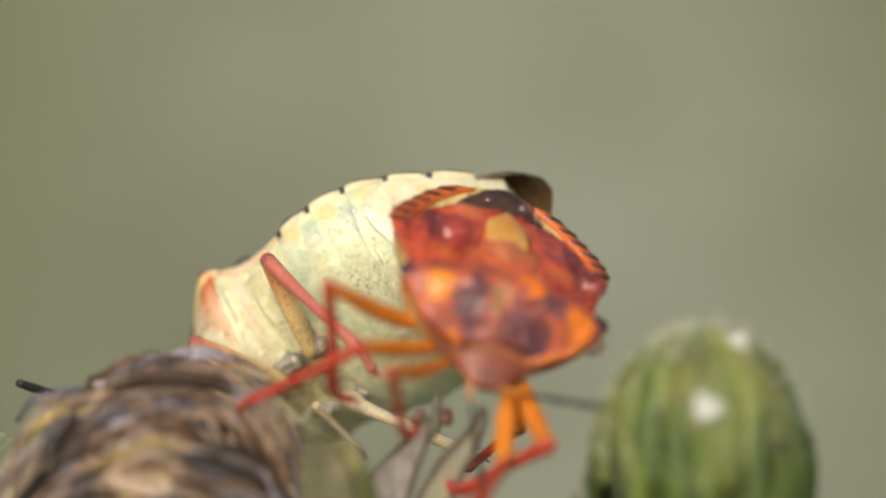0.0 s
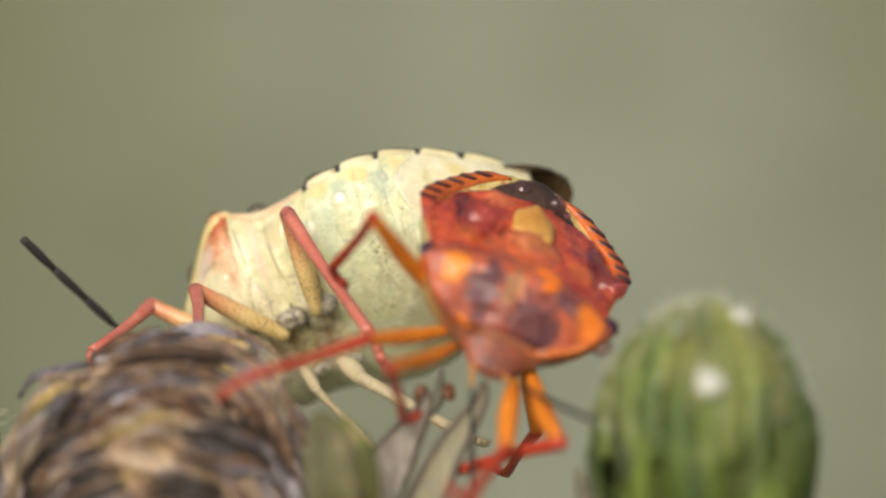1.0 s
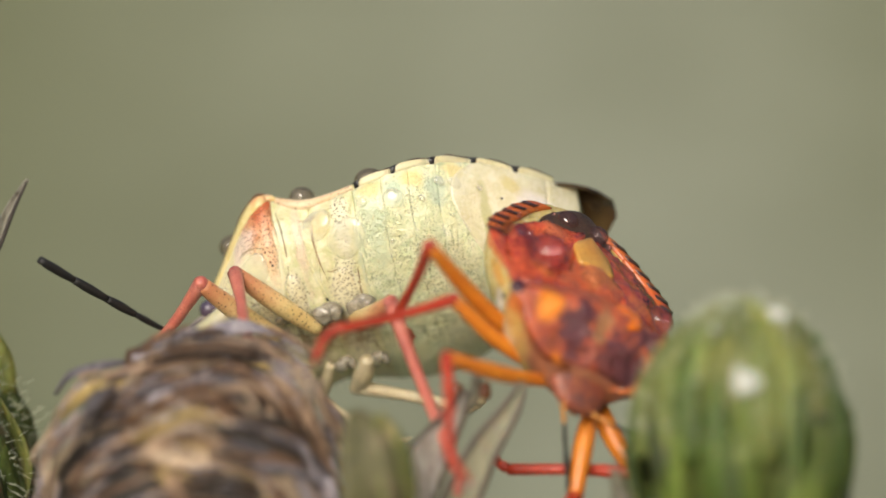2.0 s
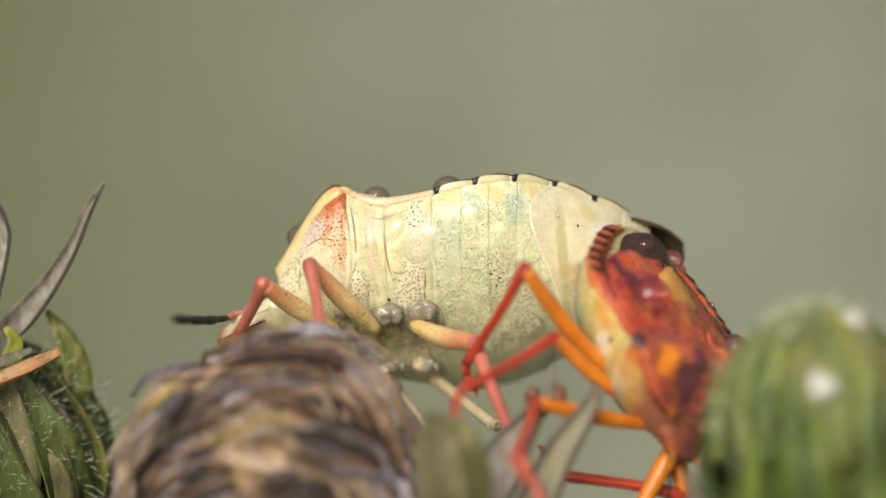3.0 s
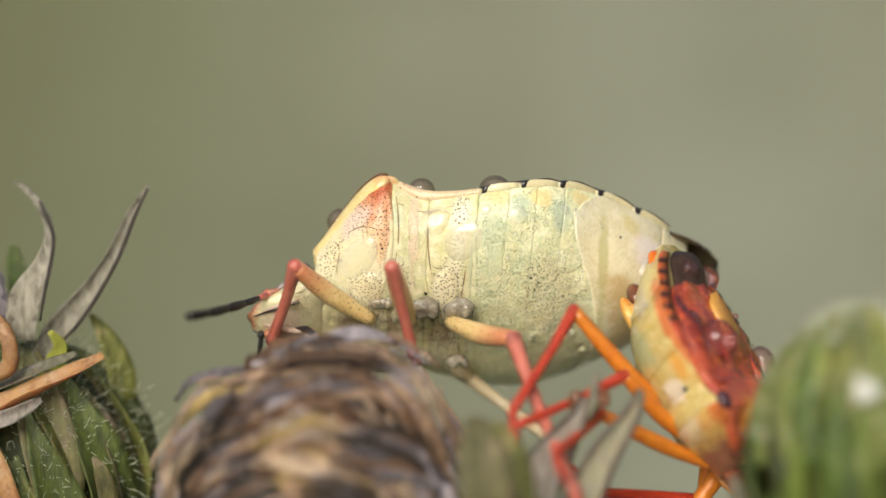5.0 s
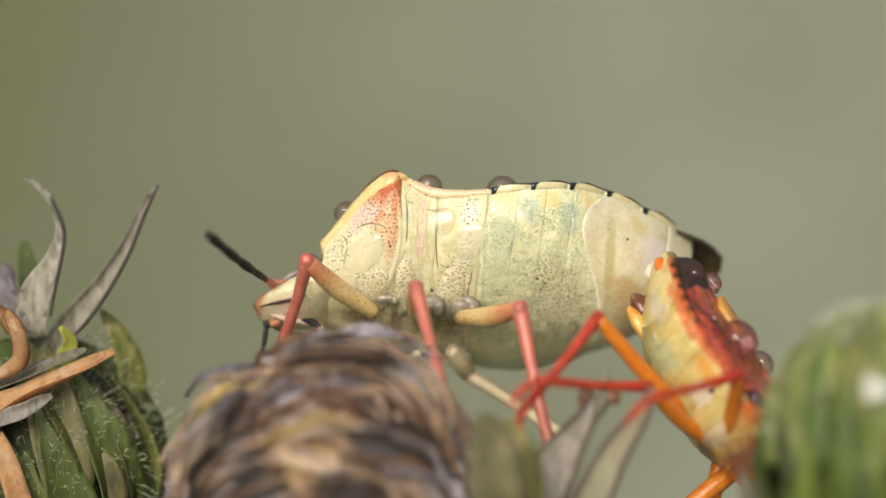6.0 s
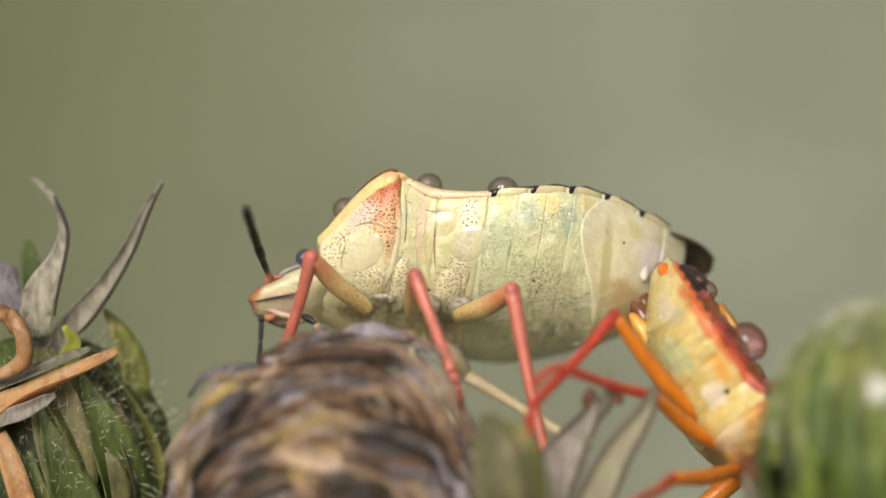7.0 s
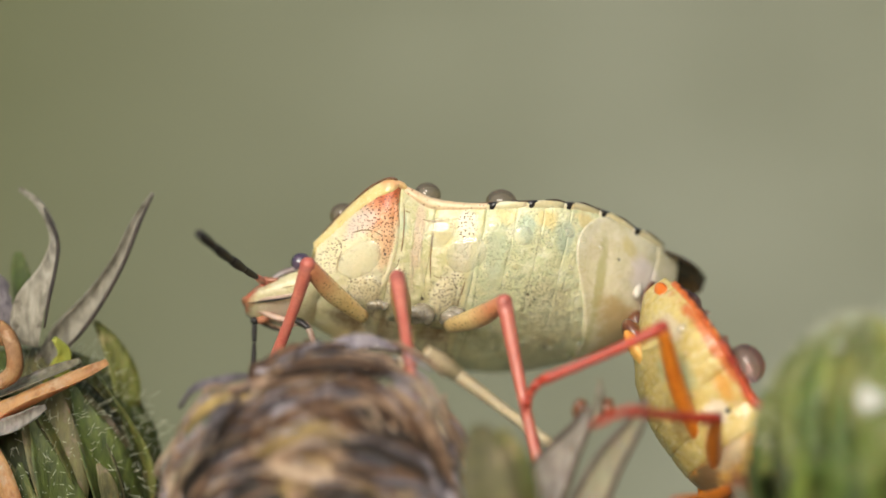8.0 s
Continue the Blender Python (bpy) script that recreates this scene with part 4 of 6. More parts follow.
def build_dry_leaves():
    """Two narrow dry leaves that stand up in a V beside the withered head."""
    root = (2.51, -6.60, -7.40)
    leaves = new("dry_leaf_pair")
    tagged(leaves, "pair of narrow grey-olive dry leaves standing in a V", "leaf")
    leaves.location = Vector(root) * MM

    def local(pts):
        return [tuple(Vector(p) - Vector(root)) for p in pts]
    look_way = Vector((0.4, -1, 0.3))
    for pts, widths, of, seed in (
            ([(2.00, -6.60, -7.50), (2.37, -6.60, -6.41), (2.87, -6.50, -5.55), (3.30, -6.40, -4.84), (3.70, -6.30, -4.25), (3.90, -6.20, -3.72)], [1.3, 1.3, 1.1, 0.75, 0.42, 0.16], ROSY_DRY, 3),
            ([(3.20, -6.90, -7.50), (3.80, -6.90, -6.26), (4.37, -6.90, -5.12), (4.92, -6.80, -4.34), (5.20, -6.70, -3.85), (5.30, -6.60, -3.50)], [0.9, 0.88, 0.68, 0.44, 0.26, 0.12], OLIVE_BLADE, 7)):
        line = local(pts)
        leaf = part("leaf", ribbon(line, widths, [look_way] * 6, 0.08, 0.10, 9, 30, 0.10, seed), of, leaves, "dry leaf blade, dull olive to pinkish grey")
        for k in (-1, 1):
            edge = []
            for i, p in enumerate(line):
                way = (Vector(line[min(i + 1, 5)]) - Vector(line[max(i - 1, 0)])).normalized()
                edge.append(Vector(p) + way.cross(look_way).normalized() * k * widths[i] * 0.48 + look_way * 0.06)
            part("leaf_edge", limb(edge, [0.085, 0.09, 0.085, 0.08, 0.07, 0.04], 26, 6), BROWN_EDGE, leaf, "rolled greyish brown leaf edge")
    # two small reddish brown knobs set by the leaf tips
    for p, r in (((3.72, -6.15, -3.80), 0.20), ((4.42, -6.1, -3.74), 0.17)):
        part("tip_knob", roughen(ball(Vector(p) - Vector(root), (r, r, r * 1.3), 14, 10), 0.06, 4.0), CAPSULE, leaves, "reddish brown knob by the leaf tip")
    part("tip_stalk", limb(local([(3.74, -6.15, -4.4), (4.12, -6.1, -3.95), (4.20, -6.1, -3.45), (4.22, -6.1, -2.98)]), [0.16, 0.17, 0.12, 0.02], 12, 8), OLIVE_DRY, leaves, "pointed pale tip")
    stem_below(leaves, (0, 0, 0.5), (-8, 9, -321 - root[2]), 0.5)
    return leaves


build_dry_leaves()


# ---- the shield bugs: x runs from head to tail, z is the back, y the sides ----
class Shape:
    """Widths and heights of a shield bug along its length."""

    def __init__(self, x, w, edge, belly, front=1.0, rear=1.0, kw=1.0, kz=1.0):
        self.front, self.rear, self.k = front, rear, kw
        x = [self.at(v) for v in x]
        self.w, self.edge, self.belly = curve_at(x, [v * kw for v in w]), curve_at(x, [v * kz for v in edge]), curve_at(x, [v * kz for v in belly])

    def at(self, x):
        """Length along the body: the smaller bug is shorter, most of all behind."""
        return x * (self.front if x < 0 else self.rear)

    def under(self, x, a, grow=1.0):
        """A point of the underside: a runs from one edge (0) over the belly (pi / 2) to the other (pi)."""
        w, e, b = self.w(x), self.edge(x), self.belly(x)
        c = math.cos(a)
        return Vector((x, -w * grow * math.copysign(abs(c) ** 0.95, c), e - (e - b) * grow * math.sin(a) ** 1.15))

    def ring(self, x, grow=1.0, n=36, lift=0.0):
        pts = [self.under(x, a, grow) for a in np.linspace(0, math.pi, n)]
        w, e = self.w(x) * grow, self.edge(x)
        pts += [Vector((x, w * (1 - 2 * s), e - 0.05 + (0.12 + lift) * 4 * s * (1 - s))) for s in np.linspace(0.08, 0.92, 11)]
        return pts

    def flank(self, x, z, side=-1):
        """The point of the flank at that height, and the way out of it."""
        def a_at(x):
            e, b = self.edge(x), self.belly(x)
            return math.asin(min(0.999, max(0.0, (e - z) / (e - b))) ** (1 / 1.15))
        a = max(0.02, a_at(x))
        p, q, r = self.under(x, a), self.under(x, a + 0.02), self.under(x + 0.05, a)
        n = (q - p).cross(r - p).normalized()
        if n.y > 0:
            n = -n
        if side > 0:
            p.y, n.y = -p.y, -n.y
        return p, n


def flank_dome(shape, x, z, rx, rz, high, side=-1, rim=0.03):
    """A low rounded swelling that follows the flank."""
    rings = []
    for s in (1.0, 0.97, 0.9, 0.78, 0.6, 0.4, 0.2, 0.04):
        h = high * (1 - s**3.5) - rim * (1 if s == 1.0 else 0)
        ring = []
        for a in np.linspace(0, 2 * math.pi, 28, endpoint=False):
            p, n = shape.flank(x + rx * s * math.cos(a), z + rz * s * math.sin(a), side)
            ring.append(p + n * h)
        rings.append(ring)
    return loft(rings)


def flank_ridge(shape, line, radii, side=-1, sink=0.62):
    """A rounded fold of the shell along a line of the flank."""
    xs = np.linspace(0, 1, len(line))
    cx, cz, cr = curve_at(xs, [p[0] for p in line]), curve_at(xs, [p[1] for p in line]), curve_at(xs, radii)
    pts, rr = [], []
    for s in np.linspace(0, 1, 18):
        p, n = shape.flank(cx(s), cz(s), side)
        pts.append(p - n * cr(s) * sink)
        rr.append(cr(s))
    return tube(pts, rr, 10)


def segment(shape, x0, x1, rim=0.012, bow=(0.0, 0.0), crescent=0.0):
    """One ring of the underside, rounded over at its seams; bow curves the two seams."""
    rings = []
    for s in (0, 0.02, 0.05, 0.1, 0.25, 0.4, 0.55, 0.7, 0.85, 0.92, 0.96, 0.985, 1):
        x = x0 + (x1 - x0) * s
        end = min(s, (1 - s) * 1.5)
        g = 1.0 - rim * max(0, 1 - end * 18) ** 2 + rim * 0.5 * math.sin(math.pi * s)
        ring = shape.ring(x, g)
        for i, p in enumerate(ring):
            deep = min(1, max(0, (shape.edge(x) - p.z) / (shape.edge(x) - shape.belly(x))))
            if crescent:
                # the front seam bulges forward half way down the flank
                on = shape.ring(x - crescent * (1 - s) ** 2 * math.sin(math.pi * deep**0.8), g + 0.03 * (1 - s) ** 3)[i]
                p.x, p.y, p.z = on
            p.x += (bow[0] + (bow[1] - bow[0]) * s) * max(0, shape.edge(x) - p.z - 0.5) * 0.2
        rings.append(ring)
    return loft(rings)


def plate(shape, x0, x1, width, lift, thick=0.22, steps=12, across=17, z0=0.02, dome=0.25):
    """A shell of the back: width(s) is its half width, lift(s) its height over the edge."""
    rings = []
    for i in range(steps + 1):
        s = i / steps
        x = x0 + (x1 - x0) * s
        w, z = width(s), shape.edge(x) + z0 + lift(s)
        top = [Vector((x, w * k, z + dome * min(1, 0.3 + 1.5 * s) * (1 - k * k))) for k in np.linspace(-1, 1, across)]
        low = [Vector((x, w * k * 0.985, z - thick + (dome - 0.08) * min(1, 0.3 + 1.5 * s) * (1 - k * k))) for k in np.linspace(1, -1, across)]
        rings.append(top + low)
    return loft(rings)


def build_leg(bug, thigh, shin, thick, upper, lower, foot, label):
    """Femur with its tibia below it; both grow along +z. Returns the two parts that move."""
    femur = part("femur", limb([(0, 0, 0), (0, 0.03 * thigh, thigh * 0.5), (0, 0, thigh)], [thick * 0.75, thick * 1.12, thick * 0.85], 16), upper, bug, label)
    bm = limb([(0, 0, 0), (0, 0.015 * shin, shin * 0.45), (0, 0, shin)], [thick * 0.85, thick * 0.62, thick * 0.66], 16)
    ball((0, 0, 0), (thick * 0.9,) * 3, 10, 6, bm)
    # three foot joints and two claws
    tubes = [((0, 0, shin), (0, 0.16, shin + 0.30)), ((0, 0.16, shin + 0.30), (0, 0.32, shin + 0.44)), ((0, 0.32, shin + 0.44), (0, 0.58, shin + 0.60))]
    for a, b in tubes:
        a, b = Vector(a), Vector(b)
        tube([a, a.lerp(b, 0.5), b], [thick * 0.5, thick * 0.62, thick * 0.45], 8, bm, 1)
    for k in (-1, 1):
        tube([(0, 0.58, shin + 0.60), (0.06 * k, 0.66, shin + 0.66), (0.09 * k, 0.70, shin + 0.76)], [thick * 0.22, thick * 0.16, thick * 0.05], 6, bm, 1)
    rnd = random.Random(int(thigh * 100))
    for i in range(26):
        z, a = shin * rnd.uniform(0.1, 1.0), rnd.uniform(0, 6.28)
        d = Vector((math.cos(a), math.sin(a), 0))
        p = Vector((0, 0.01 * shin, z)) + d * thick * 0.6
        tube([p, p + (d * 0.8 + Vector((0, 0, 0.7))) * 0.09], [0.008, 0.003], 4, bm)
    tibia = part("tibia", bm, lower, femur, "reddish lower leg with small hooked foot", second=foot)
    return femur, tibia


def build_antenna(bug, lengths, thick, colors, label):
    """Jointed feeler, along +z, slightly bent; its joints are pieces of it."""
    root = part("antenna", ball((0, 0, 0), (thick * 1.3,) * 3, 10, 8), colors[0], bug, label)
    z = 0.0
    for i, (n, c) in enumerate(zip(lengths, colors)):
        y = lambda v: 0.03 * v * v / sum(lengths) * 2
        fat = thick * (0.8 if i < 2 else 1.1)
        part("antenna_joint", limb([(0, y(z), z), (0, y(z + n / 2), z + n / 2), (0, y(z + n), z + n - 0.015)], [fat * 0.72, fat, fat * 0.84], 9, 8), c, root)
        z += n
    return root


def build_bug(name, shape, look_of, label, group="pair of mating shield bugs"):
    """The body with its shells, head and feelers."""
    bug = new(name)
    tagged(bug, label, "shield bug", group)
    c, k, at, f = look_of, shape.k, shape.at, shape.front
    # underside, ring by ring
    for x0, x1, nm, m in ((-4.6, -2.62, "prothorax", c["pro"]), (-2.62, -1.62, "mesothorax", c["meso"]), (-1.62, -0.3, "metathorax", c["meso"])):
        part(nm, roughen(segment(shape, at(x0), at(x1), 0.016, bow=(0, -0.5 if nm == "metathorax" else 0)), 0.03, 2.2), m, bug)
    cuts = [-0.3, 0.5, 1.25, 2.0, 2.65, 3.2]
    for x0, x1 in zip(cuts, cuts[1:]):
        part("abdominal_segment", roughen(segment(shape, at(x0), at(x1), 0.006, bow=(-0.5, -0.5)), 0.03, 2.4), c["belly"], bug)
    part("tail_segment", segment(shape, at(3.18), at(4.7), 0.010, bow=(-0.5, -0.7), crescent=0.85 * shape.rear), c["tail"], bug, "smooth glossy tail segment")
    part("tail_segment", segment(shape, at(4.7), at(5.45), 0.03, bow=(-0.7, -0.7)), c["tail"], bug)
    # scalloped rim along the abdomen, pale and dark pieces by turns
    for side in (-1, 1):
        rim_cuts = list(np.linspace(c["rim_from"], 4.9, c["rims"] + 1))
        if c["rim_from"] > 0:
            rings = []
            for x in np.linspace(-0.3, c["rim_from"], 9):
                w, e = shape.w(at(x)), shape.edge(at(x))
                rings.append([Vector((at(x), side * p, z)) for p, z in ((w - 0.5 * k, e - 0.12), (w - 0.06, e - 0.11), (w + c["flange"] * k, e), (w + c["flange"] * k - 0.02, e + 0.05), (w - 0.1, e + 0.08), (w - 0.55 * k, e + 0.10))])
            part("rim_plate", loft(rings), c["costa"], bug)
        for x0, x1 in zip(rim_cuts, rim_cuts[1:]):
            for a, b, m, nm in ((x0, x1, c["rim"], "rim_plate"), (x0, x0 + (x1 - x0) * c["stripe"], c["rim_dark"], "dark_rim_mark")):
                rings = []
                for i in range(8):
                    x = a + (b - a) * i / 7
                    u = (x - x0) / (x1 - x0)
                    x = at(x)
                    w, e = shape.w(x), shape.edge(x)
                    out = w + (c["flange"] + 0.07 * math.sin(math.pi * u)) * k
                    pts = [(w - 0.5 * k, e - 0.12), (w - 0.06, e - 0.11), (out, e + 0.0), (out - 0.02, e + 0.05), (w - 0.1, e + 0.08), (w - 0.55 * k, e + 0.10)]
                    if nm != "rim_plate":
                        under = e + 0.045 if c["top_marks"] else e - 0.13
                        if not c["top_marks"]:
                            under, out = e + 0.05 - 0.15 * math.sin(math.pi * i / 7) ** 0.6, out
                        pts = [(w - 0.35 * k, under), (out - 0.05 if c["top_marks"] else w + 0.0, under), (out + 0.02, e + 0.01), (out - 0.01, e + 0.075), (w - 0.1, e + 0.10), (w - 0.35 * k, e + 0.12)]
                        if not c["top_marks"]:
                            pts = [(w - 0.3, under), (w + 0.01, under), (out + 0.012, e + 0.0), (out - 0.01, e + 0.057), (w - 0.1, e + 0.088), (w - 0.3, e + 0.1)]
                    rings.append([Vector((x, side * p, z)) for p, z in pts])
                part(nm, loft(rings), m, bug)
    # back
    pw = curve_at([0, 0.12, 0.38, 0.62, 0.8, 1.0], [1.35 * k * c["stout"], 1.9 * k * c["stout"], 2.75 * k * (1 + 0.4 * (c["stout"] - 1)), shape.w(at(-2.9)) - 0.06, shape.w(at(-2.5)) * 0.96, 2.7 * k])
    pl = curve_at([0, 0.5, 1.0], [0.0, 0.04, 0.02])
    part("pronotum", roughen(plate(shape, at(-4.6), at(-1.9), pw, pl, 0.25 * k, 36, 41, dome=0.5 * k * c["stout"] ** 2), c["lumps"], 1.5, 4.0), c["pronotum"], bug, c["pronotum_label"])
    for side in (-1, 1):
        rings = []
        for x in np.linspace(-4.66, -2.72, 15):
            u = (x + 4.66) / 1.94
            w, e = max(pw(max(0, (x + 4.6) / 2.7)), shape.w(at(x))), shape.edge(at(x))
            b, h = 0.45 * k, c["band"] * k * (0.3 + 0.75 * math.sin(math.pi * min(0.9, 0.1 + 0.62 * u))) * min(1, (1.06 - u) * 7)
            rim = [Vector((at(x), -(w - b), e + 0.10 * k)), Vector((at(x), -(w - b * 0.4), e + 0.10 * k)), Vector((at(x), -(w + 0.0), e + 0.06 * k))]
            for q in (0.0, 0.25, 0.5, 0.75, 0.92, 1.0):
                p, n = shape.flank(at(x), e - h * q)
                rim.append(p + n * (0.055 * k if q < 0.7 else 0.035 * k if q < 0.9 else 0.012 * k if q < 1 else -0.04))
            rim.append(Vector((at(x), -(w - 0.9 * k), e - h * 0.8)))
            rings.append([Vector((p.x, -side * p.y, p.z)) for p in rim])
        part("shield_margin", loft(rings), c["margin"], bug, c["margin_label"])
        part("shield_corner", ball((at(-2.74), side * (shape.w(at(-2.8)) - 0.22 * k), shape.edge(at(-2.8)) + 0.0), c["corner_size"], 18, 12), c["corner"], bug)
        pts = [(at(x), side * (shape.w(at(x)) - 0.02), shape.edge(at(x)) + 0.03) for x in np.linspace(-2.5, 0.3, 9)]
        part("wing_edge", tube(pts, [r * k for r in (0.10, 0.17, 0.18, 0.16, 0.14, 0.12, 0.10, 0.07, 0.04)], 10), c["costa"], bug)
        # leathery fore wing
        wing = [(-2.0, 0.9, 3.0), (-1.0, 1.1, 3.1), (0.0, 0.9, 3.15), (1.0, 0.5, 3.05), (2.0, 0.2, 2.7), (2.9, 0.15, 1.9)]
        rings = []
        wa, wb = curve_at([q[0] for q in wing], [q[1] for q in wing]), curve_at([q[0] for q in wing], [q[2] for q in wing])
        for x in np.linspace(-2.0, 2.9, 30):
            e, a, b = shape.edge(at(x)), wa(x), wb(x)
            ks = np.linspace(0, 1, 15)
            top = [Vector((at(x), side * (a + (b - a) * u) * k, e + (0.14 + 0.42 * (1 - u * u)) * k)) for u in ks]
            low = [Vector((at(x), side * (a + (b - a) * u) * k, e + (0.02 + 0.3 * (1 - u * u)) * k)) for u in ks[::-1]]
            rings.append(top + low)
        part("fore_wing", roughen(loft(rings), c["lumps"], 1.7, side), c["wing"], bug)
    sw = curve_at([0, 0.35, 0.75, 0.93, 1.0], [1.75 * k, 1.35 * k, 0.7 * k, 0.45 * k, 0.12 * k])
    part("scutellum", roughen(plate(shape, at(-2.0), at(1.75), sw, curve_at([0, 0.6, 1], [0.42 * k, 0.5 * k, 0.42 * k]), 0.2, 28, 21, dome=0.16), c["lumps"], 1.4, 9.0), c["scutellum"], bug, c["scutellum_label"])
    part("scutellum_tip", plate(shape, at(0.0), at(2.3), curve_at([0, 0.3, 0.75, 1], [0.8 * k * c["tip"], 0.85 * k * c["tip"], 0.7 * k * c["tip"], 0.15]), curve_at([0, 1], [c["tip_high"] * k, 0.9 * c["tip_high"] * k]), 0.12, 12, 11, dome=0.16 * c["tip"]), c["scutellum_tip"], bug)
    # smoky membrane, a rounded fold that runs out past the tail
    rings = []
    for s in np.linspace(0, 1, 14):
        x = at(2.2 + c["veil_long"] * s)
        w = (c["veil"] - 1.0 * s) * k * max(0.05, 1 - s**5) ** 0.5
        z = (shape.edge(at(2.2)) + 0.1) * (1 - s) + (shape.edge(at(2.2)) + c["tail_lift"]) * s
        ks = np.linspace(-1, 1, 15)
        arch = (0.30 + 0.55 * s) * k * max(0.1, 1 - s**6)
        rings.append([Vector((x, w * u, z + arch * (1 - u * u))) for u in ks] + [Vector((x, w * u * 0.97, z - 0.1 * k + (arch - 0.05) * (1 - u * u))) for u in ks[::-1]])
    part("wing_membrane", loft(rings), c["veil_of"], bug, "dark smoky brown wing tip")
    # head
    rings = []
    for x, z, h, w in ((-6.26, -0.98, 0.18, 0.34), (-6.17, -0.97, 0.27, 0.48), (-5.85, -0.92, 0.40, 0.68), (-5.5, -0.80, 0.54, 0.86), (-5.1, -0.66, 0.66, 1.0), (-4.7, -0.5, 0.76, 1.14), (-4.2, -0.3, 0.85, 1.25)):
        rings.append([Vector((x * f, w * k * c["stout"] * math.cos(a), (z + h * math.sin(a) * (1.0 if math.sin(a) > 0 else 0.72)) * k)) for a in np.linspace(0, 2 * math.pi, 24, endpoint=False)])
    head = part("head", loft(rings), c["head"], bug, c["head_label"])
    for side in (-1, 1):
        part("eye", ball((-4.95 * f, side * 0.92 * k * c["stout"], -0.03 * k), (0.28 * k, 0.25 * k, 0.26 * k), 18, 12), EYE, head, "dark glossy eye")
    if c["face"]:
        part("face_lobe", limb([(-5.0, 0, 0.02), (-5.7, 0, -0.42), (-6.28, 0, -0.98)], [0.28, 0.26, 0.17], 12), c["face"], head)
        part("rostrum", limb([(-6.0, 0, -1.10), (-5.5, 0, -1.28), (-4.95, -0.1, -1.45), (-4.6, -0.2, -1.55), (-4.38, -0.25, -2.1), (-4.3, -0.25, -2.5)], [0.07, 0.09, 0.09, 0.09, 0.08, 0.05], 22, 8), MOUTH, head, "pinkish white beak folded down")
        part("rostrum_joint", limb([(-5.05, -0.12, -1.40), (-4.75, -0.2, -1.5), (-4.5, -0.26, -1.72)], [0.05, 0.11, 0.06], 10, 8), DARK, head)
        part("antenna_base", limb([(-5.5, 0.1, -1.1), (-5.75, 0.2, -1.28), (-6.0, 0.2, -1.36)], [0.09, 0.11, 0.09], 10, 8), FACE, head, "russet first joint of the antenna")
    else:
        part("rostrum", limb([(-6.1 * f, 0, -1.2 * k), (-5.3 * f, 0, -1.4 * k), (-4.2 * f, 0, -1.5 * k)], [0.08 * k, 0.12 * k, 0.07 * k], 14, 8), c["rostrum"], head)
    for side in (-1, 1) if c["face"] else ():
        part("antenna_socket", limb([(-5.5, side * 0.78, -0.62), (-5.75, side * 0.70, -0.62), (-5.98, side * 0.6, -0.62)], [0.05, 0.09, 0.08], 10), FACE, head)
        part("white_brow", limb([(-4.9, side * 0.85, -0.16), (-5.35, side * 0.72, -0.30), (-5.8, side * 0.5, -0.58)], [0.06, 0.10, 0.05], 10), BROW, head, "whitish ridge before the eye")
        part("dark_head_line", limb([(-4.6, side * 0.55, 0.22), (-5.2, side * 0.5, -0.08), (-5.9, side * 0.3, -0.50)], [0.015, 0.03, 0.015], 10, 8), DARK, head)
        part("dark_head_line", limb([(-5.0, side * 0.93, -0.32), (-5.4, side * 0.82, -0.46), (-5.75, side * 0.62, -0.62)], [0.008, 0.014, 0.008], 10, 8), DARK, head)
        part("dark_mouth_line", limb([(-6.22, side * 0.26, -1.15), (-5.6, side * 0.62, -1.20), (-4.95, side * 0.86, -1.14)], [0.012, 0.03, 0.012], 10, 8), DARK, head)
        part("cheek_fold", limb([(-6.1, side * 0.40, -0.80), (-5.6, side * 0.72, -0.84), (-5.0, side * 0.95, -0.80), (-4.7, side * 1.02, -0.6)], [0.03, 0.06, 0.06, 0.03], 12, 8), CREAM_PLAIN, head)
        part("mouth_fold", limb([(-6.2, side * 0.26, -1.06), (-5.6, side * 0.60, -1.12), (-5.0, side * 0.86, -1.06)], [0.03, 0.05, 0.03], 10, 8), MOUTH, head, "pinkish white fold under the head")
    head.location = Vector((c["head_shift"][0], 0, c["head_shift"][1])) * MM
    return bug, head


def coxae(bug, hips, radius, material):
    """Leg bases: two folded, glassy lobes each."""
    for i, h in enumerate(hips):
        for side in (-1, 1):
            r = radius * (0.5 if i == 0 else 1.0) * (1.0 if side < 0 else 0.6)
            y = side * (abs(h[1]) + 0.06)
            bm = ball((h[0] + 0.10, y, h[2] + 0.02), (r * 1.12, r, r * 0.78), 24, 16)
            ball((h[0] - 0.06, y + side * 0.05, h[2] - 0.40 * r), (r * 1.0, r * 0.95, r * 0.62), 24, 16, bm)
            ball((h[0] + 0.26, y + side * 0.04, h[2] - 0.30 * r), (r * 0.62, r * 0.8, r * 0.66), 20, 14, bm)
            part("coxa", roughen(bm, 0.16 * r, 5.0, i), material, bug, "folded glassy leg base")


STATIONS = [-4.9, -4.4, -3.9, -3.4, -2.9, -2.5, -2.0, -1.0, 0.0, 1.0, 2.0, 3.0, 4.0, 4.8, 5.5]
WIDE = [1.1, 1.7, 2.35, 3.0, 3.4, 3.25, 3.05, 3.2, 3.5, 3.6, 3.4, 2.85, 2.25, 1.55, 0.75]
EDGE = [0.2, 0.52, 0.92, 1.15, 1.22, 1.1, 0.95, 0.8, 0.78, 0.93, 1.2, 1.5, 1.55, 1.75, 1.95]
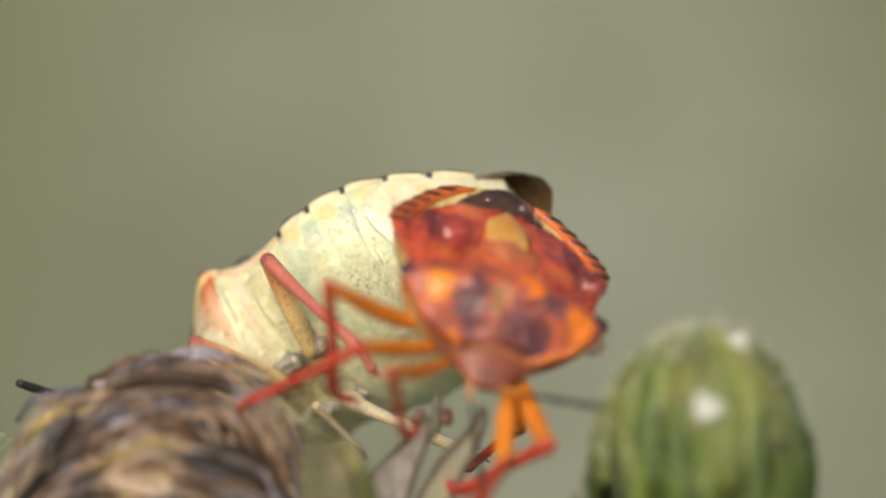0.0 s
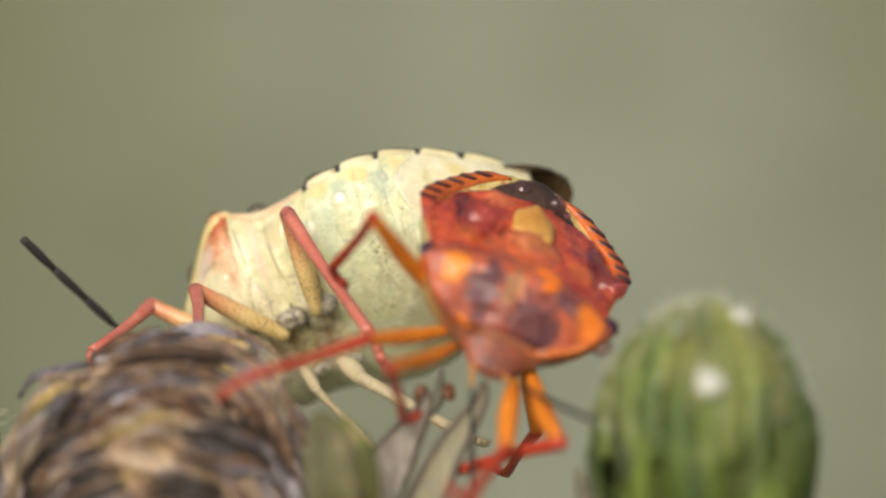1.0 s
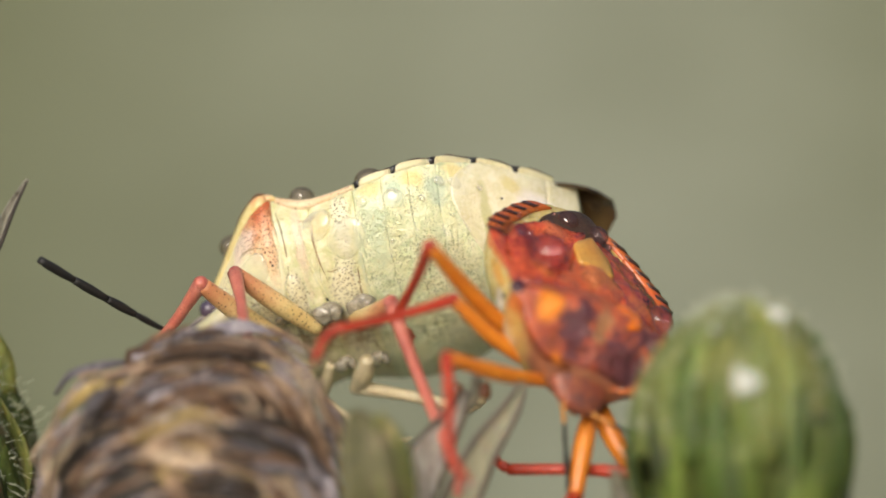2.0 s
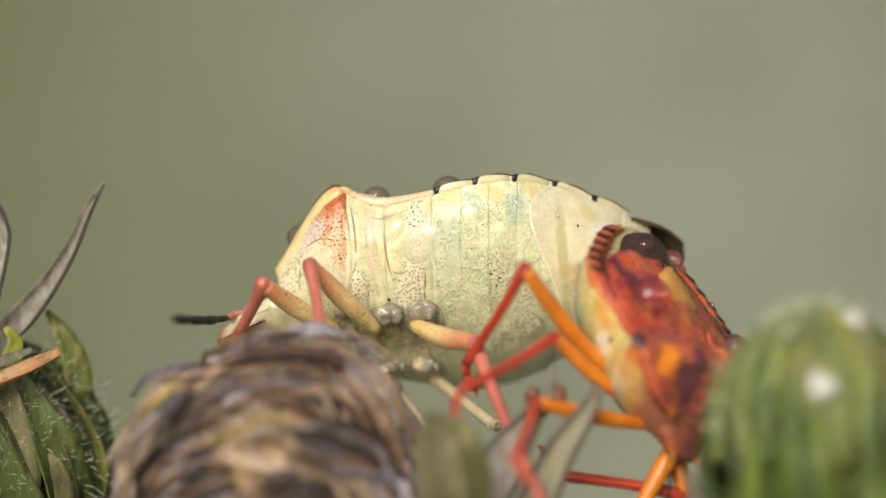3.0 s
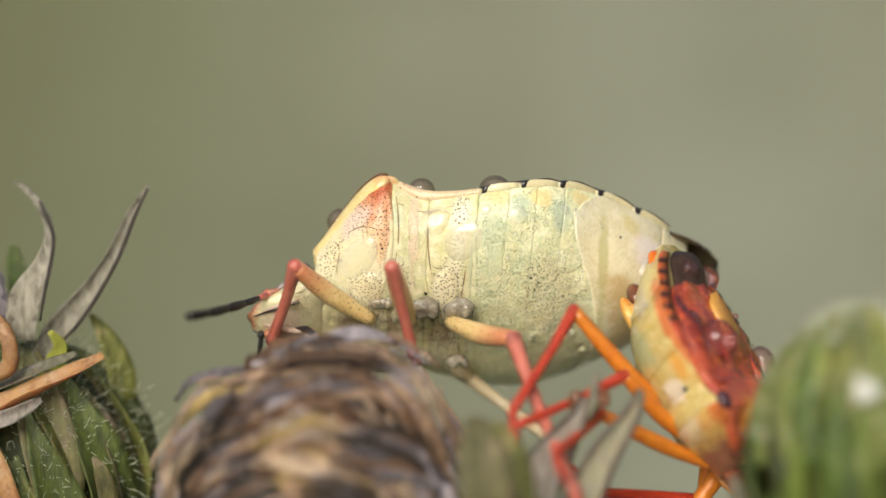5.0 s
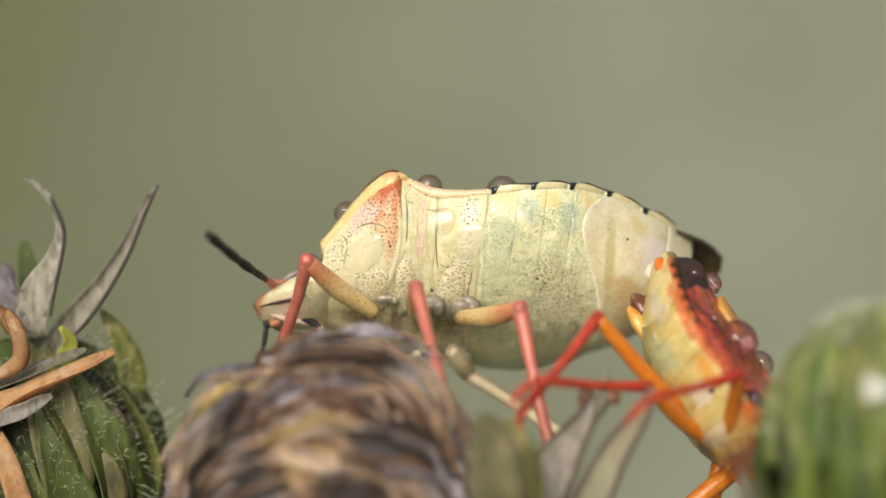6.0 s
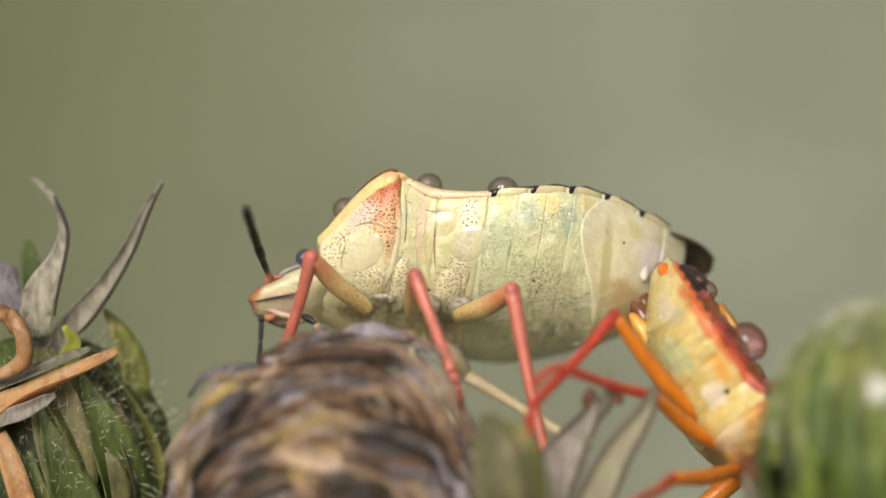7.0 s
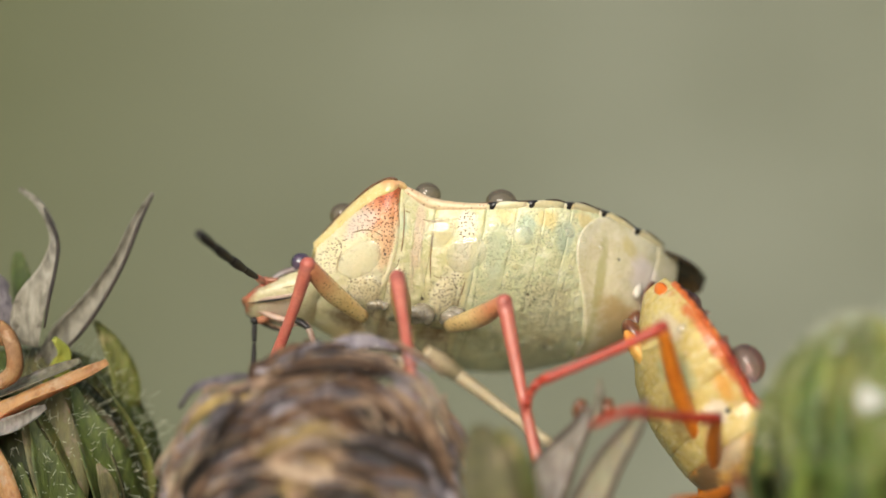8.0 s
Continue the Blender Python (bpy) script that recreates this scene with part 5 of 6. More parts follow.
BELLY = [-0.85, -0.95, -1.0, -1.02, -1.02, -1.0, -0.98, -0.96, -0.94, -0.9, -0.82, -0.64, -0.40, 0.1, 1.0]
BIG = Shape(STATIONS, WIDE, EDGE, BELLY)
FLAT_EDGE = [0.2, 0.5, 0.8, 1.05, 1.2, 1.1, 0.95, 0.9, 0.95, 0.95, 0.95, 1.0, 1.05, 1.1, 1.1]
SLIM_BELLY = [-0.9, -1.05, -1.2, -1.4, -1.55, -1.65, -1.7, -1.75, -1.75, -1.65, -1.45, -1.1, -0.6, -0.1, 0.4]
SMALL = Shape(STATIONS, WIDE, FLAT_EDGE, SLIM_BELLY, 0.7, 0.54, 0.79, 0.80)

female, female_head = build_bug("shield_bug", BIG, dict(
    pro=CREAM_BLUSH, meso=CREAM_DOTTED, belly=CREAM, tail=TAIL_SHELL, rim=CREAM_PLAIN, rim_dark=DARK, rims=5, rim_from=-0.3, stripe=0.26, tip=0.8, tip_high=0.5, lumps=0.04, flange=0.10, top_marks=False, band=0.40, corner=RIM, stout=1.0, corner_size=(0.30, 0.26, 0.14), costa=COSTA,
    pronotum=BROWN_BACK, pronotum_label="brown shield behind the head", margin=RIM, margin_label="smooth yellow shield margin", wing=BROWN_BACK,
    scutellum=BROWN_BACK, scutellum_label="brown triangular back plate", scutellum_tip=AMBER, tail_lift=0.62, veil=2.2, veil_of=MEMBRANE, veil_long=4.15, head_shift=(0, 0),
    head=HEAD, head_label="cream head with russet front", face=FACE, rostrum=WAX),
    "pale cream-green female shield bug, belly dotted black, on dry flower")
male, male_head = build_bug("shield_bug", SMALL, dict(
    pro=GOLD_CHEST, meso=YELLOW_FLANK, belly=YELLOW_FLANK, tail=YELLOW_FLANK, rim=RIM_ORANGE, rim_dark=RIM_BROWN, rims=6, rim_from=0.9, stripe=0.36, tip=0.85, tip_high=0.72, lumps=0.13, stout=1.25, flange=0.16, top_marks=True, band=0.3, corner=DARK_CORNER, corner_size=(0.30, 0.27, 0.18), costa=DORSAL,
    pronotum=PRONOTAL, pronotum_label="red shield clouded with violet brown", margin=ORANGE_MARGIN, margin_label="bright orange shield margin", wing=DORSAL,
    scutellum=PRONOTAL, scutellum_label="red-brown triangular back plate", scutellum_tip=AMBER_TIP, tail_lift=0.15, veil=2.0, veil_of=TAIL_BROWN, veil_long=2.9, head_shift=(0.55, 0.3),
    head=HEAD_RED, head_label="violet red wedge-shaped head", face=None, rostrum=AMBER),
    "orange-red male shield bug with black-striped edges, wet with drops")

FEMALE_COXAE = ((-2.85, 0.85, -1.1), (-1.68, 0.86, -1.2), (-0.75, 0.92, -1.2))
FEMALE_HIPS = {"fore": (-3.05, 0.64, -1.42), "mid": (-1.98, 0.64, -1.45), "hind": (-0.95, 0.68, -1.42)}
MALE_HIPS = {"fore": (-2.75, 0.75, -0.72), "mid": (-2.15, 0.88, -0.75), "hind": (-1.6, 0.95, -0.75)}
coxae(female, FEMALE_COXAE, 0.32, WAX)
coxae(male, MALE_HIPS.values(), 0.27, AMBER)

for side in (-1, 1):
    # plates and folds of the thorax
    for x, z, rx, rz, h in ((-3.2, -0.86, 0.48, 0.17, 0.08), (-2.36, -0.78, 0.26, 0.26, 0.10), (-1.06, -0.84, 0.36, 0.26, 0.11)):
        if side < 0:
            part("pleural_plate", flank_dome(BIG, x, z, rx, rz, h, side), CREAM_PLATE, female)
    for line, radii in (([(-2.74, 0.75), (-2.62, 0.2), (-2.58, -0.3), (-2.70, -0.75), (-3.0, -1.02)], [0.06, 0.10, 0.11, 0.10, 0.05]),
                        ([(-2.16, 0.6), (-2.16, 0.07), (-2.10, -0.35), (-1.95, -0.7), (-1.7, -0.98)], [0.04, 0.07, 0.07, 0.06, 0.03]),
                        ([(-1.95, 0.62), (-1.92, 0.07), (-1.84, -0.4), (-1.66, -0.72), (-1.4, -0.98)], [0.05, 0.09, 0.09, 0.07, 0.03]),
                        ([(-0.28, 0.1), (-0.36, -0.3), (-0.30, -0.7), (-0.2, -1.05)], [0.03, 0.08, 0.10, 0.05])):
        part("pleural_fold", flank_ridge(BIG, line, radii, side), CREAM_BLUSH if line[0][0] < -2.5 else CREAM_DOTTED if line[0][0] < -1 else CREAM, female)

    for line in ([(-2.50, 0.7), (-2.42, 0.2), (-2.40, -0.3), (-2.52, -0.8)], [(-2.3, -0.45), (-2.18, -0.62), (-1.98, -0.9)], [(-1.55, 0.5), (-1.62, 0.0), (-1.55, -0.45), (-1.42, -0.75)], [(-1.55, -0.52), (-1.3, -0.6), (-0.9, -0.58)],
                 [(-0.55, -0.55), (-0.62, -0.8), (-0.75, -1.05)], [(-2.45, 0.55), (-2.2, 0.5), (-1.6, 0.42), (-0.8, 0.5)], [(-4.15, 0.2), (-3.95, -0.1), (-4.0, -0.5), (-3.75, -0.85)], [(-3.9, 0.18), (-3.4, 0.1), (-2.95, -0.1)]):
        part("suture", flank_ridge(BIG, line, [0.008] + [0.026] * (len(line) - 2) + [0.008], side, 0.35), SEAM, female)

# the joined tails
part("tail_capsule", ball((2.05, 0.1, -0.55), (0.55, 0.4, 0.28), 20, 14), CAPSULE, male, "dark brown glossy tail capsule")
part("yellow_tail_lobe", ball((1.65, 0.62, -0.78), (0.62, 0.3, 0.2), 18, 12), GOLD_FLANK, male)
part("orange_tail_lobe", ball((2.40, 0.80, 0.58), (0.50, 0.46, 0.24), 20, 12), BRIGHT_ORANGE, male)
part("white_tail_scale", ball((4.22, -1.30, 0.50), (0.17, 0.16, 0.48), 18, 12), IVORY, female, "ivory white tail scale")
part("dark_tail_scale", ball((4.62, -1.02, 0.42), (0.22, 0.3, 0.55), 18, 12), CAPSULE, female)
part("tail_lobe", ball((4.35, -0.35, -0.18), (0.30, 0.5, 0.42), 18, 12), CAPSULE, female, "dark brown lobe under the tail")
part("tail_lobe", ball((4.72, -0.55, -0.05), (0.16, 0.5, 0.42), 18, 12), CREAM_PLAIN, female, "cream lobe under the tail")
PALE_LEG = cuticle("whitish_leg", (0.70, 0.60, 0.40), (0.52, 0.42, 0.24), pits=0.5, pit_color=(0.2, 0.12, 0.06), pit_scale=9.0)

# ---- marks on the shells ----
for side in (-1, 1):
    pts = [(x, side * (BIG.w(x) + 0.10 + 0.03 * math.sin(6 * x)), BIG.edge(x) + 0.055 + 0.02 * math.sin(9 * x)) for x in np.linspace(0.3, 4.9, 40)]
    line = [(x, side * (max(BIG.w(x), 1.35) + 0.03), BIG.edge(x) + 0.075) for x in np.linspace(-4.5, -2.75, 16)]
    part("dark_margin_line", tube(line, [0.02 + 0.02 * abs(math.sin(5 * p[0])) for p in line], 8), BROWN_BACK, female, "thin brown line along the shield margin")
    line = [(x, side * (BIG.w(x) - 0.08), BIG.edge(x) + 0.16) for x in np.linspace(-2.6, 0.3, 16)]
    part("dark_wing_line", tube(line, [0.05] * 16, 8), BROWN_BACK, female)
    part("dark_rim_line", tube(pts, [0.012 + 0.03 * abs(math.sin(3.1 * p[0])) for p in pts], 8), TAIL_BROWN, female, "thin dark line along the rim")
    for x, z, r in ((-2.81, -0.4, 0.05), (-2.36, -0.89, 0.075), (-1.59, -0.84, 0.085), (-0.89, -0.84, 0.075), (-3.71, -0.91, 0.05), (1.28, -0.62, 0.03), (1.18, -0.66, 0.035), (1.38, -0.68, 0.03), (1.3, -0.74, 0.028), (1.2, -0.56, 0.025), (3.54, 0.56, 0.05)):
        p, n = BIG.flank(x, z, side)
        part("black_pore", ball(p - n * r * 0.75, (r, r, r), 10, 8), DARK, female)
    p, n = SMALL.flank(-1.1, 0.1, side)
    part("black_pore", ball(p - n * 0.02, (0.09, 0.07, 0.09), 10, 8), DARK, male)

part("orange_blotch", ball((-1.88, -0.52, 1.50), (0.46, 0.46, 0.17), 18, 10), BRIGHT_ORANGE, male, "glossy bright orange blotch")

# ---- water drops ----
drops = []


def add_drop(rider, p, n, r, flat=0.45, sink=0.25, label="clear water drop on the pale flank", water_of=None):
    """A drop that sits on a shell and rides along with it."""
    bm = ball((0, 0, 0), (r, r, r * flat), 24, 16)
    ob = tagged(part("water_drop", bm, water_of or WATER), label, "water drop", "drops on the bugs")
    place = aim(Vector(p) + Vector(n) * r * flat * (1 - 2 * sink), n, (1, 0, 0.1))
    drops.append((ob, rider, place))


def add_lens(x, z, r, high=0.10):
    """A shallow drop spread over the flank of the pale bug."""
    p, n = BIG.flank(x, z)
    tall = r
    for _ in range(8):
        tall *= 2 * r / (BIG.flank(x, z + tall)[0] - BIG.flank(x, z - tall)[0]).length
    bm = flank_dome(BIG, x, z, r, tall, high)
    for v in bm.verts:
        v.co -= p
    ob = tagged(part("water_drop", bm, WATER_FLAT), "shallow clear water drop on the pale flank", "water drop", "drops on the bugs")
    drops.append((ob, "female", Matrix.Translation(p * MM)))


for x, z, r in ((0.74, 0.15, 0.28), (-0.68, -0.23, 0.55), (-1.45, 0.20, 0.42), (-3.47, -0.42, 0.56), (-0.1, 0.26, 0.17), (2.37, 0.56, 0.16), (1.49, 0.11, 0.10), (2.0, 0.52, 0.14), (0.52, -0.5, 0.07), (3.0, 0.6, 0.08), (2.2, -0.1, 0.07)):
    add_lens(x, z, r, 0.075 if r > 0.2 else 0.06)
for p, r, n in (((0.12, -3.1, 0.94), 0.43, (0, -0.3, 0.95)), ((-1.85, -2.75, 1.22), 0.36, (0, -0.3, 0.95)), ((-3.95, -1.9, 0.85), 0.34, (-0.5, -0.2, 0.85)), ((-2.5, -2.8, 1.15), 0.22, (0, -0.2, 1))):
    add_drop("female", p, n, r, 0.9, 0.22, "round clear water drop on the back", WATER_ROSY_REFRACTION)
for p, r, n in (((2.02, 0.41, 1.08), 0.30, (0.15, 0.1, 1)), ((1.80, -0.5, 1.22), 0.29, (0.2, 0, 1)), ((-0.24, 1.50, 1.16), 0.54, (0, 0.25, 1)), ((-0.5, -2.2, 0.95), 0.42, (0, -0.3, 1)), ((-2.2, -2.5, 0.55), 0.28, (-0.6, -0.4, -0.5))):
    add_drop("male", p, n, r, 0.8, 0.30, "round clear water drop on the red back", WATER_RED_REFRACTION)
for x, z, r in ((1.3, 0.2, 0.14), (1.5, -0.2, 0.1), (0.9, -0.4, 0.09), (-0.8, -0.4, 0.13)):
    p, n = SMALL.flank(x, z, 1)
    add_drop("male", p, n, r, 0.5, 0.3, "small water drop on the orange flank", WATER_FLAT)
for i, x in enumerate(np.linspace(-1.6, 2.2, 15)):
    # a row of beads along the wing edges
    y = SMALL.w(x) * (0.55 + 0.3 * math.sin(i * 2.4)) * (1 if i % 3 else -1)
    add_drop("male", (x, y, SMALL.edge(x) + 0.16 + 0.25 * (1 - (y / SMALL.w(x)) ** 2)), (0, 0.2, 1), 0.07 + 0.04 * math.sin(i * 1.7), 0.8, 0.2, "tiny bead of water on the red back", WATER_RED_REFRACTION)
rnd = random.Random(31)
for i in range(11):
    x, a = 0.2 + 0.27 * i + rnd.uniform(-0.1, 0.1), rnd.uniform(1.5, 1.8)
    p, r = BIG.under(x, a), rnd.uniform(0.08, 0.17)
    add_drop("female", p, (0.1, -0.35, -1), r, 0.75, 0.35, "small water drop hanging under the belly")


# ---- legs and feelers ----
f_R1 = build_leg(female, 2.9, 3, 0.245, STRAW, PINK, PINK, "straw yellow upper leg, dotted brown")
f_R2 = build_leg(female, 3, 2.9, 0.245, STRAW, PINK, PINK, "straw yellow upper leg, dotted brown")
f_R3 = build_leg(female, 3.1, 5.2, 0.255, STRAW, PINK, PINK, "straw yellow upper leg, dotted brown")
f_L1 = build_leg(female, 2.1, 2.6, 0.223, STRAW, PINK, PINK, "straw yellow upper leg, dotted brown")
f_L2 = build_leg(female, 1.6, 2.2, 0.161, PALE_LEG, PALE_LEG, PALE_LEG, "pale whitish upper leg")
f_L3 = build_leg(female, 1.3, 3.2, 0.25, PALE_LEG, PALE_LEG, PALE_LEG, "pale whitish upper leg")
m_A = build_leg(male, 4.3, 3.4, 0.200, ORANGE_LEG, SCARLET, SCARLET, "bright orange upper leg")
m_B = build_leg(male, 3, 3.4, 0.190, ORANGE_LEG, SCARLET, SCARLET, "bright orange upper leg")
m_C = build_leg(male, 3.6, 2.8, 0.190, ORANGE_LEG, SCARLET, SCARLET, "bright orange upper leg")
m_D = build_leg(male, 2.6, 3, 0.235, ORANGE_LEG, SCARLET, SCARLET, "bright orange upper leg")
m_E = build_leg(male, 2.7, 3.3, 0.235, ORANGE_LEG, SCARLET, SCARLET, "bright orange upper leg")
m_F = build_leg(male, 2.8, 3, 0.200, ORANGE_LEG, SCARLET, SCARLET, "bright orange upper leg")
feeler_fnear = build_antenna(female, [0.74, 1.06, 1.06, 1.22, 1.22], 0.12, [PINK, ANTENNA, ANTENNA, ANTENNA, ANTENNA], "black jointed antenna")
feeler_ffar = build_antenna(female, [0.59, 0.84, 0.84, 0.97, 0.97], 0.09, [ANTENNA] * 5, "black jointed antenna")
feeler_mnear = build_antenna(male, [0.48, 0.68, 0.68, 0.78, 0.78], 0.07, [AMBER, ANTENNA, ANTENNA, ANTENNA, ANTENNA], "black jointed antenna")
feeler_mfar = build_antenna(male, [0.48, 0.68, 0.68, 0.78, 0.78], 0.07, [AMBER, ANTENNA, ANTENNA, ANTENNA, ANTENNA], "black jointed antenna")


# ---- what moves ----
def bug_rows(rows):
    return [(t, mpose(*p)) for t, *p in rows]


def walk_leg(leg, hip, side, rows):
    """rows: seconds, knee and ankle in the bug's own space, millimetres."""
    femur, tibia = leg
    hip = Vector((hip[0], side * hip[1], hip[2]))
    length = max(v.co.z for v in femur.data.vertices) / MM
    thigh, shin = [], []
    for t, kx, ky, kz, ax, ay, az in rows:
        knee, ankle = Vector((kx, ky, kz)), Vector((ax, ay, az))
        bend = (knee - hip).cross(ankle - knee)
        up = aim(knee - (knee - hip).normalized() * length, knee - hip, bend.cross(knee - hip))
        thigh.append((t, up))
        shin.append((t, up.inverted() @ aim(knee, ankle - knee, bend.cross(ankle - knee))))
    walk(femur, thigh)
    walk(tibia, shin)


def walk_feeler(feeler, base, rows):
    walk(feeler, [(t, aim(base, way, (0, 0.3, 1))) for t, *way in rows])


def motions():
    # the female turns and walks, tail down at the end; the male hangs on behind
    female_rows = bug_rows([
        (0, 2.41, 1.38, -1.72, -49.69, -27.97, -24.11), (0.5, 2.52, 1.33, -1.37, -49.81, -22.14, -14.28), (1, 2.4, 1.44, -1.46, -53.42, -18.82, -14.11),
        (1.2, 2.37, 1.28, -1.44, -53.9, -17.86, -12.61), (2.3, 2.14, 0.15, -1.48, -48.28, -7.29, -7.53), (2.5, 1.99, 0.03, -1.63, -49.53, -4.84, -6.75),
        (3, 1.82, -0.12, -1.62, -48.92, -2.5, -4.94), (3.5, 1.8, -0.34, -1.53, -48.68, -0.34, -6.3), (4, 1.56, -0.26, -1.5, -47.19, 0.56, -2.34),
        (4.5, 1.48, -0.22, -1.39, -46.87, 2.22, -2.57), (5, 1.52, -0.23, -1.44, -46.96, 2.97, -0.87), (6.5, 1.23, 0.38, -1.29, -38.68, 4.91, 1.29),
        (7, 1.12, 0.41, -1.27, -37.88, 5.53, 3.33), (7.5, 1.12, 0.67, -1.14, -34.54, 7.18, 5.34), (8, 1.17, 0.68, -1.27, -36.79, 7.98, 4.75)])
    male_rows = bug_rows([
        (0, 5.6, -5.41, -0.37, 19.8, -35.0, 87.2), (0.5, 6.02, -4.53, -0.66, 28.1, -35.9, 84.0), (1, 6.16, -4.51, -0.74, 28.6, -34.3, 78.6),
        (2.5, 6.89, -3.21, -2.1, 29.5, -42.0, 107.4), (3.5, 6.86, -3.41, -2.45, 22.9, -53.0, 120.9), (4.5, 6.94, -3.04, -2.82, 12.9, -55.4, 136.7),
        (5, 6.95, -2.7, -2.87, 10.7, -59.9, 146.7), (6.5, 6.94, -2.57, -3.14, 14.5, -54.2, 156.1), (7, 6.9, -2.58, -3.21, 17.6, -54.6, 158.3), (8, 6.86, -2.59, -3.53, 24.5, -57.0, 160.6)])
    walk(female, female_rows)
    walk(male, male_rows)
    for drop, rider, place in drops:
        walk(drop, [(t, m @ place) for t, m in (female_rows if rider == "female" else male_rows)])
    walk_leg(f_R1, FEMALE_HIPS["fore"], -1, [
        (0, -3.01, -3.33, -2.65, -2.85, -4.4, -5.45), (0.3, -3.39, -3.47, -2.27, -3.41, -4.56, -5.07), (0.4, -3.93, -3.52, -0.8, -3.83, -4.32, -3.69),
        (0.5, -3.91, -3.5, -0.62, -4.84, -4.16, -3.4), (0.6, -4.28, -3.13, -0.08, -5.15, -3.85, -2.86), (0.7, -3.69, -3.61, -0.9, -5.51, -4, -3.25),
        (0.8, -4.19, -3.4, -0.8, -5.71, -4.5, -3.14), (0.9, -4.89, -2.91, -1.24, -6.06, -3.83, -3.85), (1, -5.1, -2.65, -0.85, -6.32, -3.54, -3.44),
        (1.2, -5.12, -2.6, -0.73, -6.44, -3.25, -3.34), (2.3, -4.68, -2.99, -1.85, -6.27, -0.58, -1.04), (2.5, -4.73, -2.93, -1.9, -6.17, -0.42, -1.1),
        (3.5, -4.71, -2.92, -1.98, -5.81, -0.16, -1.6), (5, -5.04, -2.68, -1.68, -5.7, 0.24, -1.57), (6.5, -4.87, -3.05, -1.68, -5.35, -0.2, -2.52),
        (7, -4.86, -3.09, -1.67, -5.34, -0.43, -2.97), (7.5, -4.87, -3.09, -1.67, -5.38, -0.58, -3.24), (8, -4.88, -3.05, -1.7, -5.37, -0.41, -3.04)])
    walk_leg(f_R2, FEMALE_HIPS["mid"], -1, [
        (0, -2.88, -3.47, -2.06, -2.39, -3.79, -4.9), (0.5, -3.67, -3.05, -1.72, -3.24, -3.82, -4.48), (1, -3.49, -3.18, -1.76, -3.12, -3.7, -4.59),
        (1.2, -3.68, -3.09, -1.44, -3.38, -3.58, -4.28), (2.3, -3.58, -3.16, -1.49, -3.2, -3.56, -4.34), (2.5, -3.58, -3.16, -1.57, -3.18, -3.37, -4.43),
        (3.5, -3.39, -3.27, -1.72, -2.93, -3.09, -4.58), (4, -3.5, -3.18, -1.75, -3.09, -3.34, -4.62), (4.2, -3.38, -3.29, -1.66, -3.12, -3.27, -4.55),
        (4.4, -3.38, -3.33, -1.23, -3.22, -3.22, -4.12), (4.6, -3.13, -3.43, -0.65, -2.37, -3.79, -3.43), (4.8, -2.49, -3.5, -2.37, -1.88, -0.67, -2.56),
        (5, -2.46, -3.49, -2.42, -1.83, -0.68, -2.78), (5.2, -2.42, -3.55, -2.33, -1.74, -0.85, -3.15), (6.3, -1.92, -3.52, -2.94, -1.08, -3.64, -5.72),
        (6.5, -2, -3.68, -2.71, -0.92, -2.76, -5.24), (7, -2.15, -3.79, -2.51, -1.04, -3.37, -5.15), (7.1, -2.28, -3.85, -2.31, -1.87, -4.34, -5.14),
        (7.2, -2.57, -3.67, -2.6, -1.96, -3.76, -5.44), (7.5, -2.68, -3.74, -2.32, -2.2, -4.03, -5.16), (8, -2.57, -3.75, -2.25, -2.05, -3.85, -5.1)])
    walk_leg(f_R3, FEMALE_HIPS["hind"], -1, [
        (0, -0.15, -3.96, -1.04, 2.13, -2.98, -5.61), (0.5, -0.61, -3.92, -0.43, 1.08, -3.26, -5.3), (1, -0.44, -4, -1.04, 1.29, -2.69, -5.76),
        (1.2, -0.46, -4, -1.07, 1.15, -2.47, -5.77), (2.3, 0.59, -2.02, -3.77, 1.9, -0.99, -8.7), (2.5, 0.69, -1.94, -3.75, 2.17, -1.1, -8.66),
        (3.5, 0.79, -2.13, -3.6, 2.5, -1.22, -8.43), (4.5, 0.77, -2.2, -3.58, 2.56, -1.72, -8.44), (5, 0.76, -2.25, -3.56, 2.49, -1.61, -8.42),
        (6.5, 0.54, -3.58, -2.68, 2.06, -0.79, -6.88), (7, 0.39, -3.72, -2.6, 1.96, -0.92, -7.02), (7.5, 0.26, -3.8, -2.6, 1.83, -2.03, -7.23),
        (8, 0.27, -3.76, -2.57, 1.92, -1.7, -7.05)])
    walk_leg(f_L1, FEMALE_HIPS["fore"], 1, [
        (0, -4.12, -0.8, -0.85, -6.2, -0.61, 0.7), (1, -4.4, -0.52, -0.78, -6.16, 0.67, 0.72), (2.5, -4.76, 0.04, -0.83, -5.82, 1.92, 0.61),
        (5, -4.56, 1.73, -0.32, -4.93, 4.21, 0.36), (6.5, -4.25, 2.11, -0.78, -4.45, 4.68, -0.44), (7, -4.18, 2.16, -0.84, -4.33, 4.73, -0.52),
        (7.5, -4.13, 2.19, -0.89, -4.23, 4.77, -0.56), (8, -4.09, 2.25, -0.78, -4.14, 4.82, -0.37)])
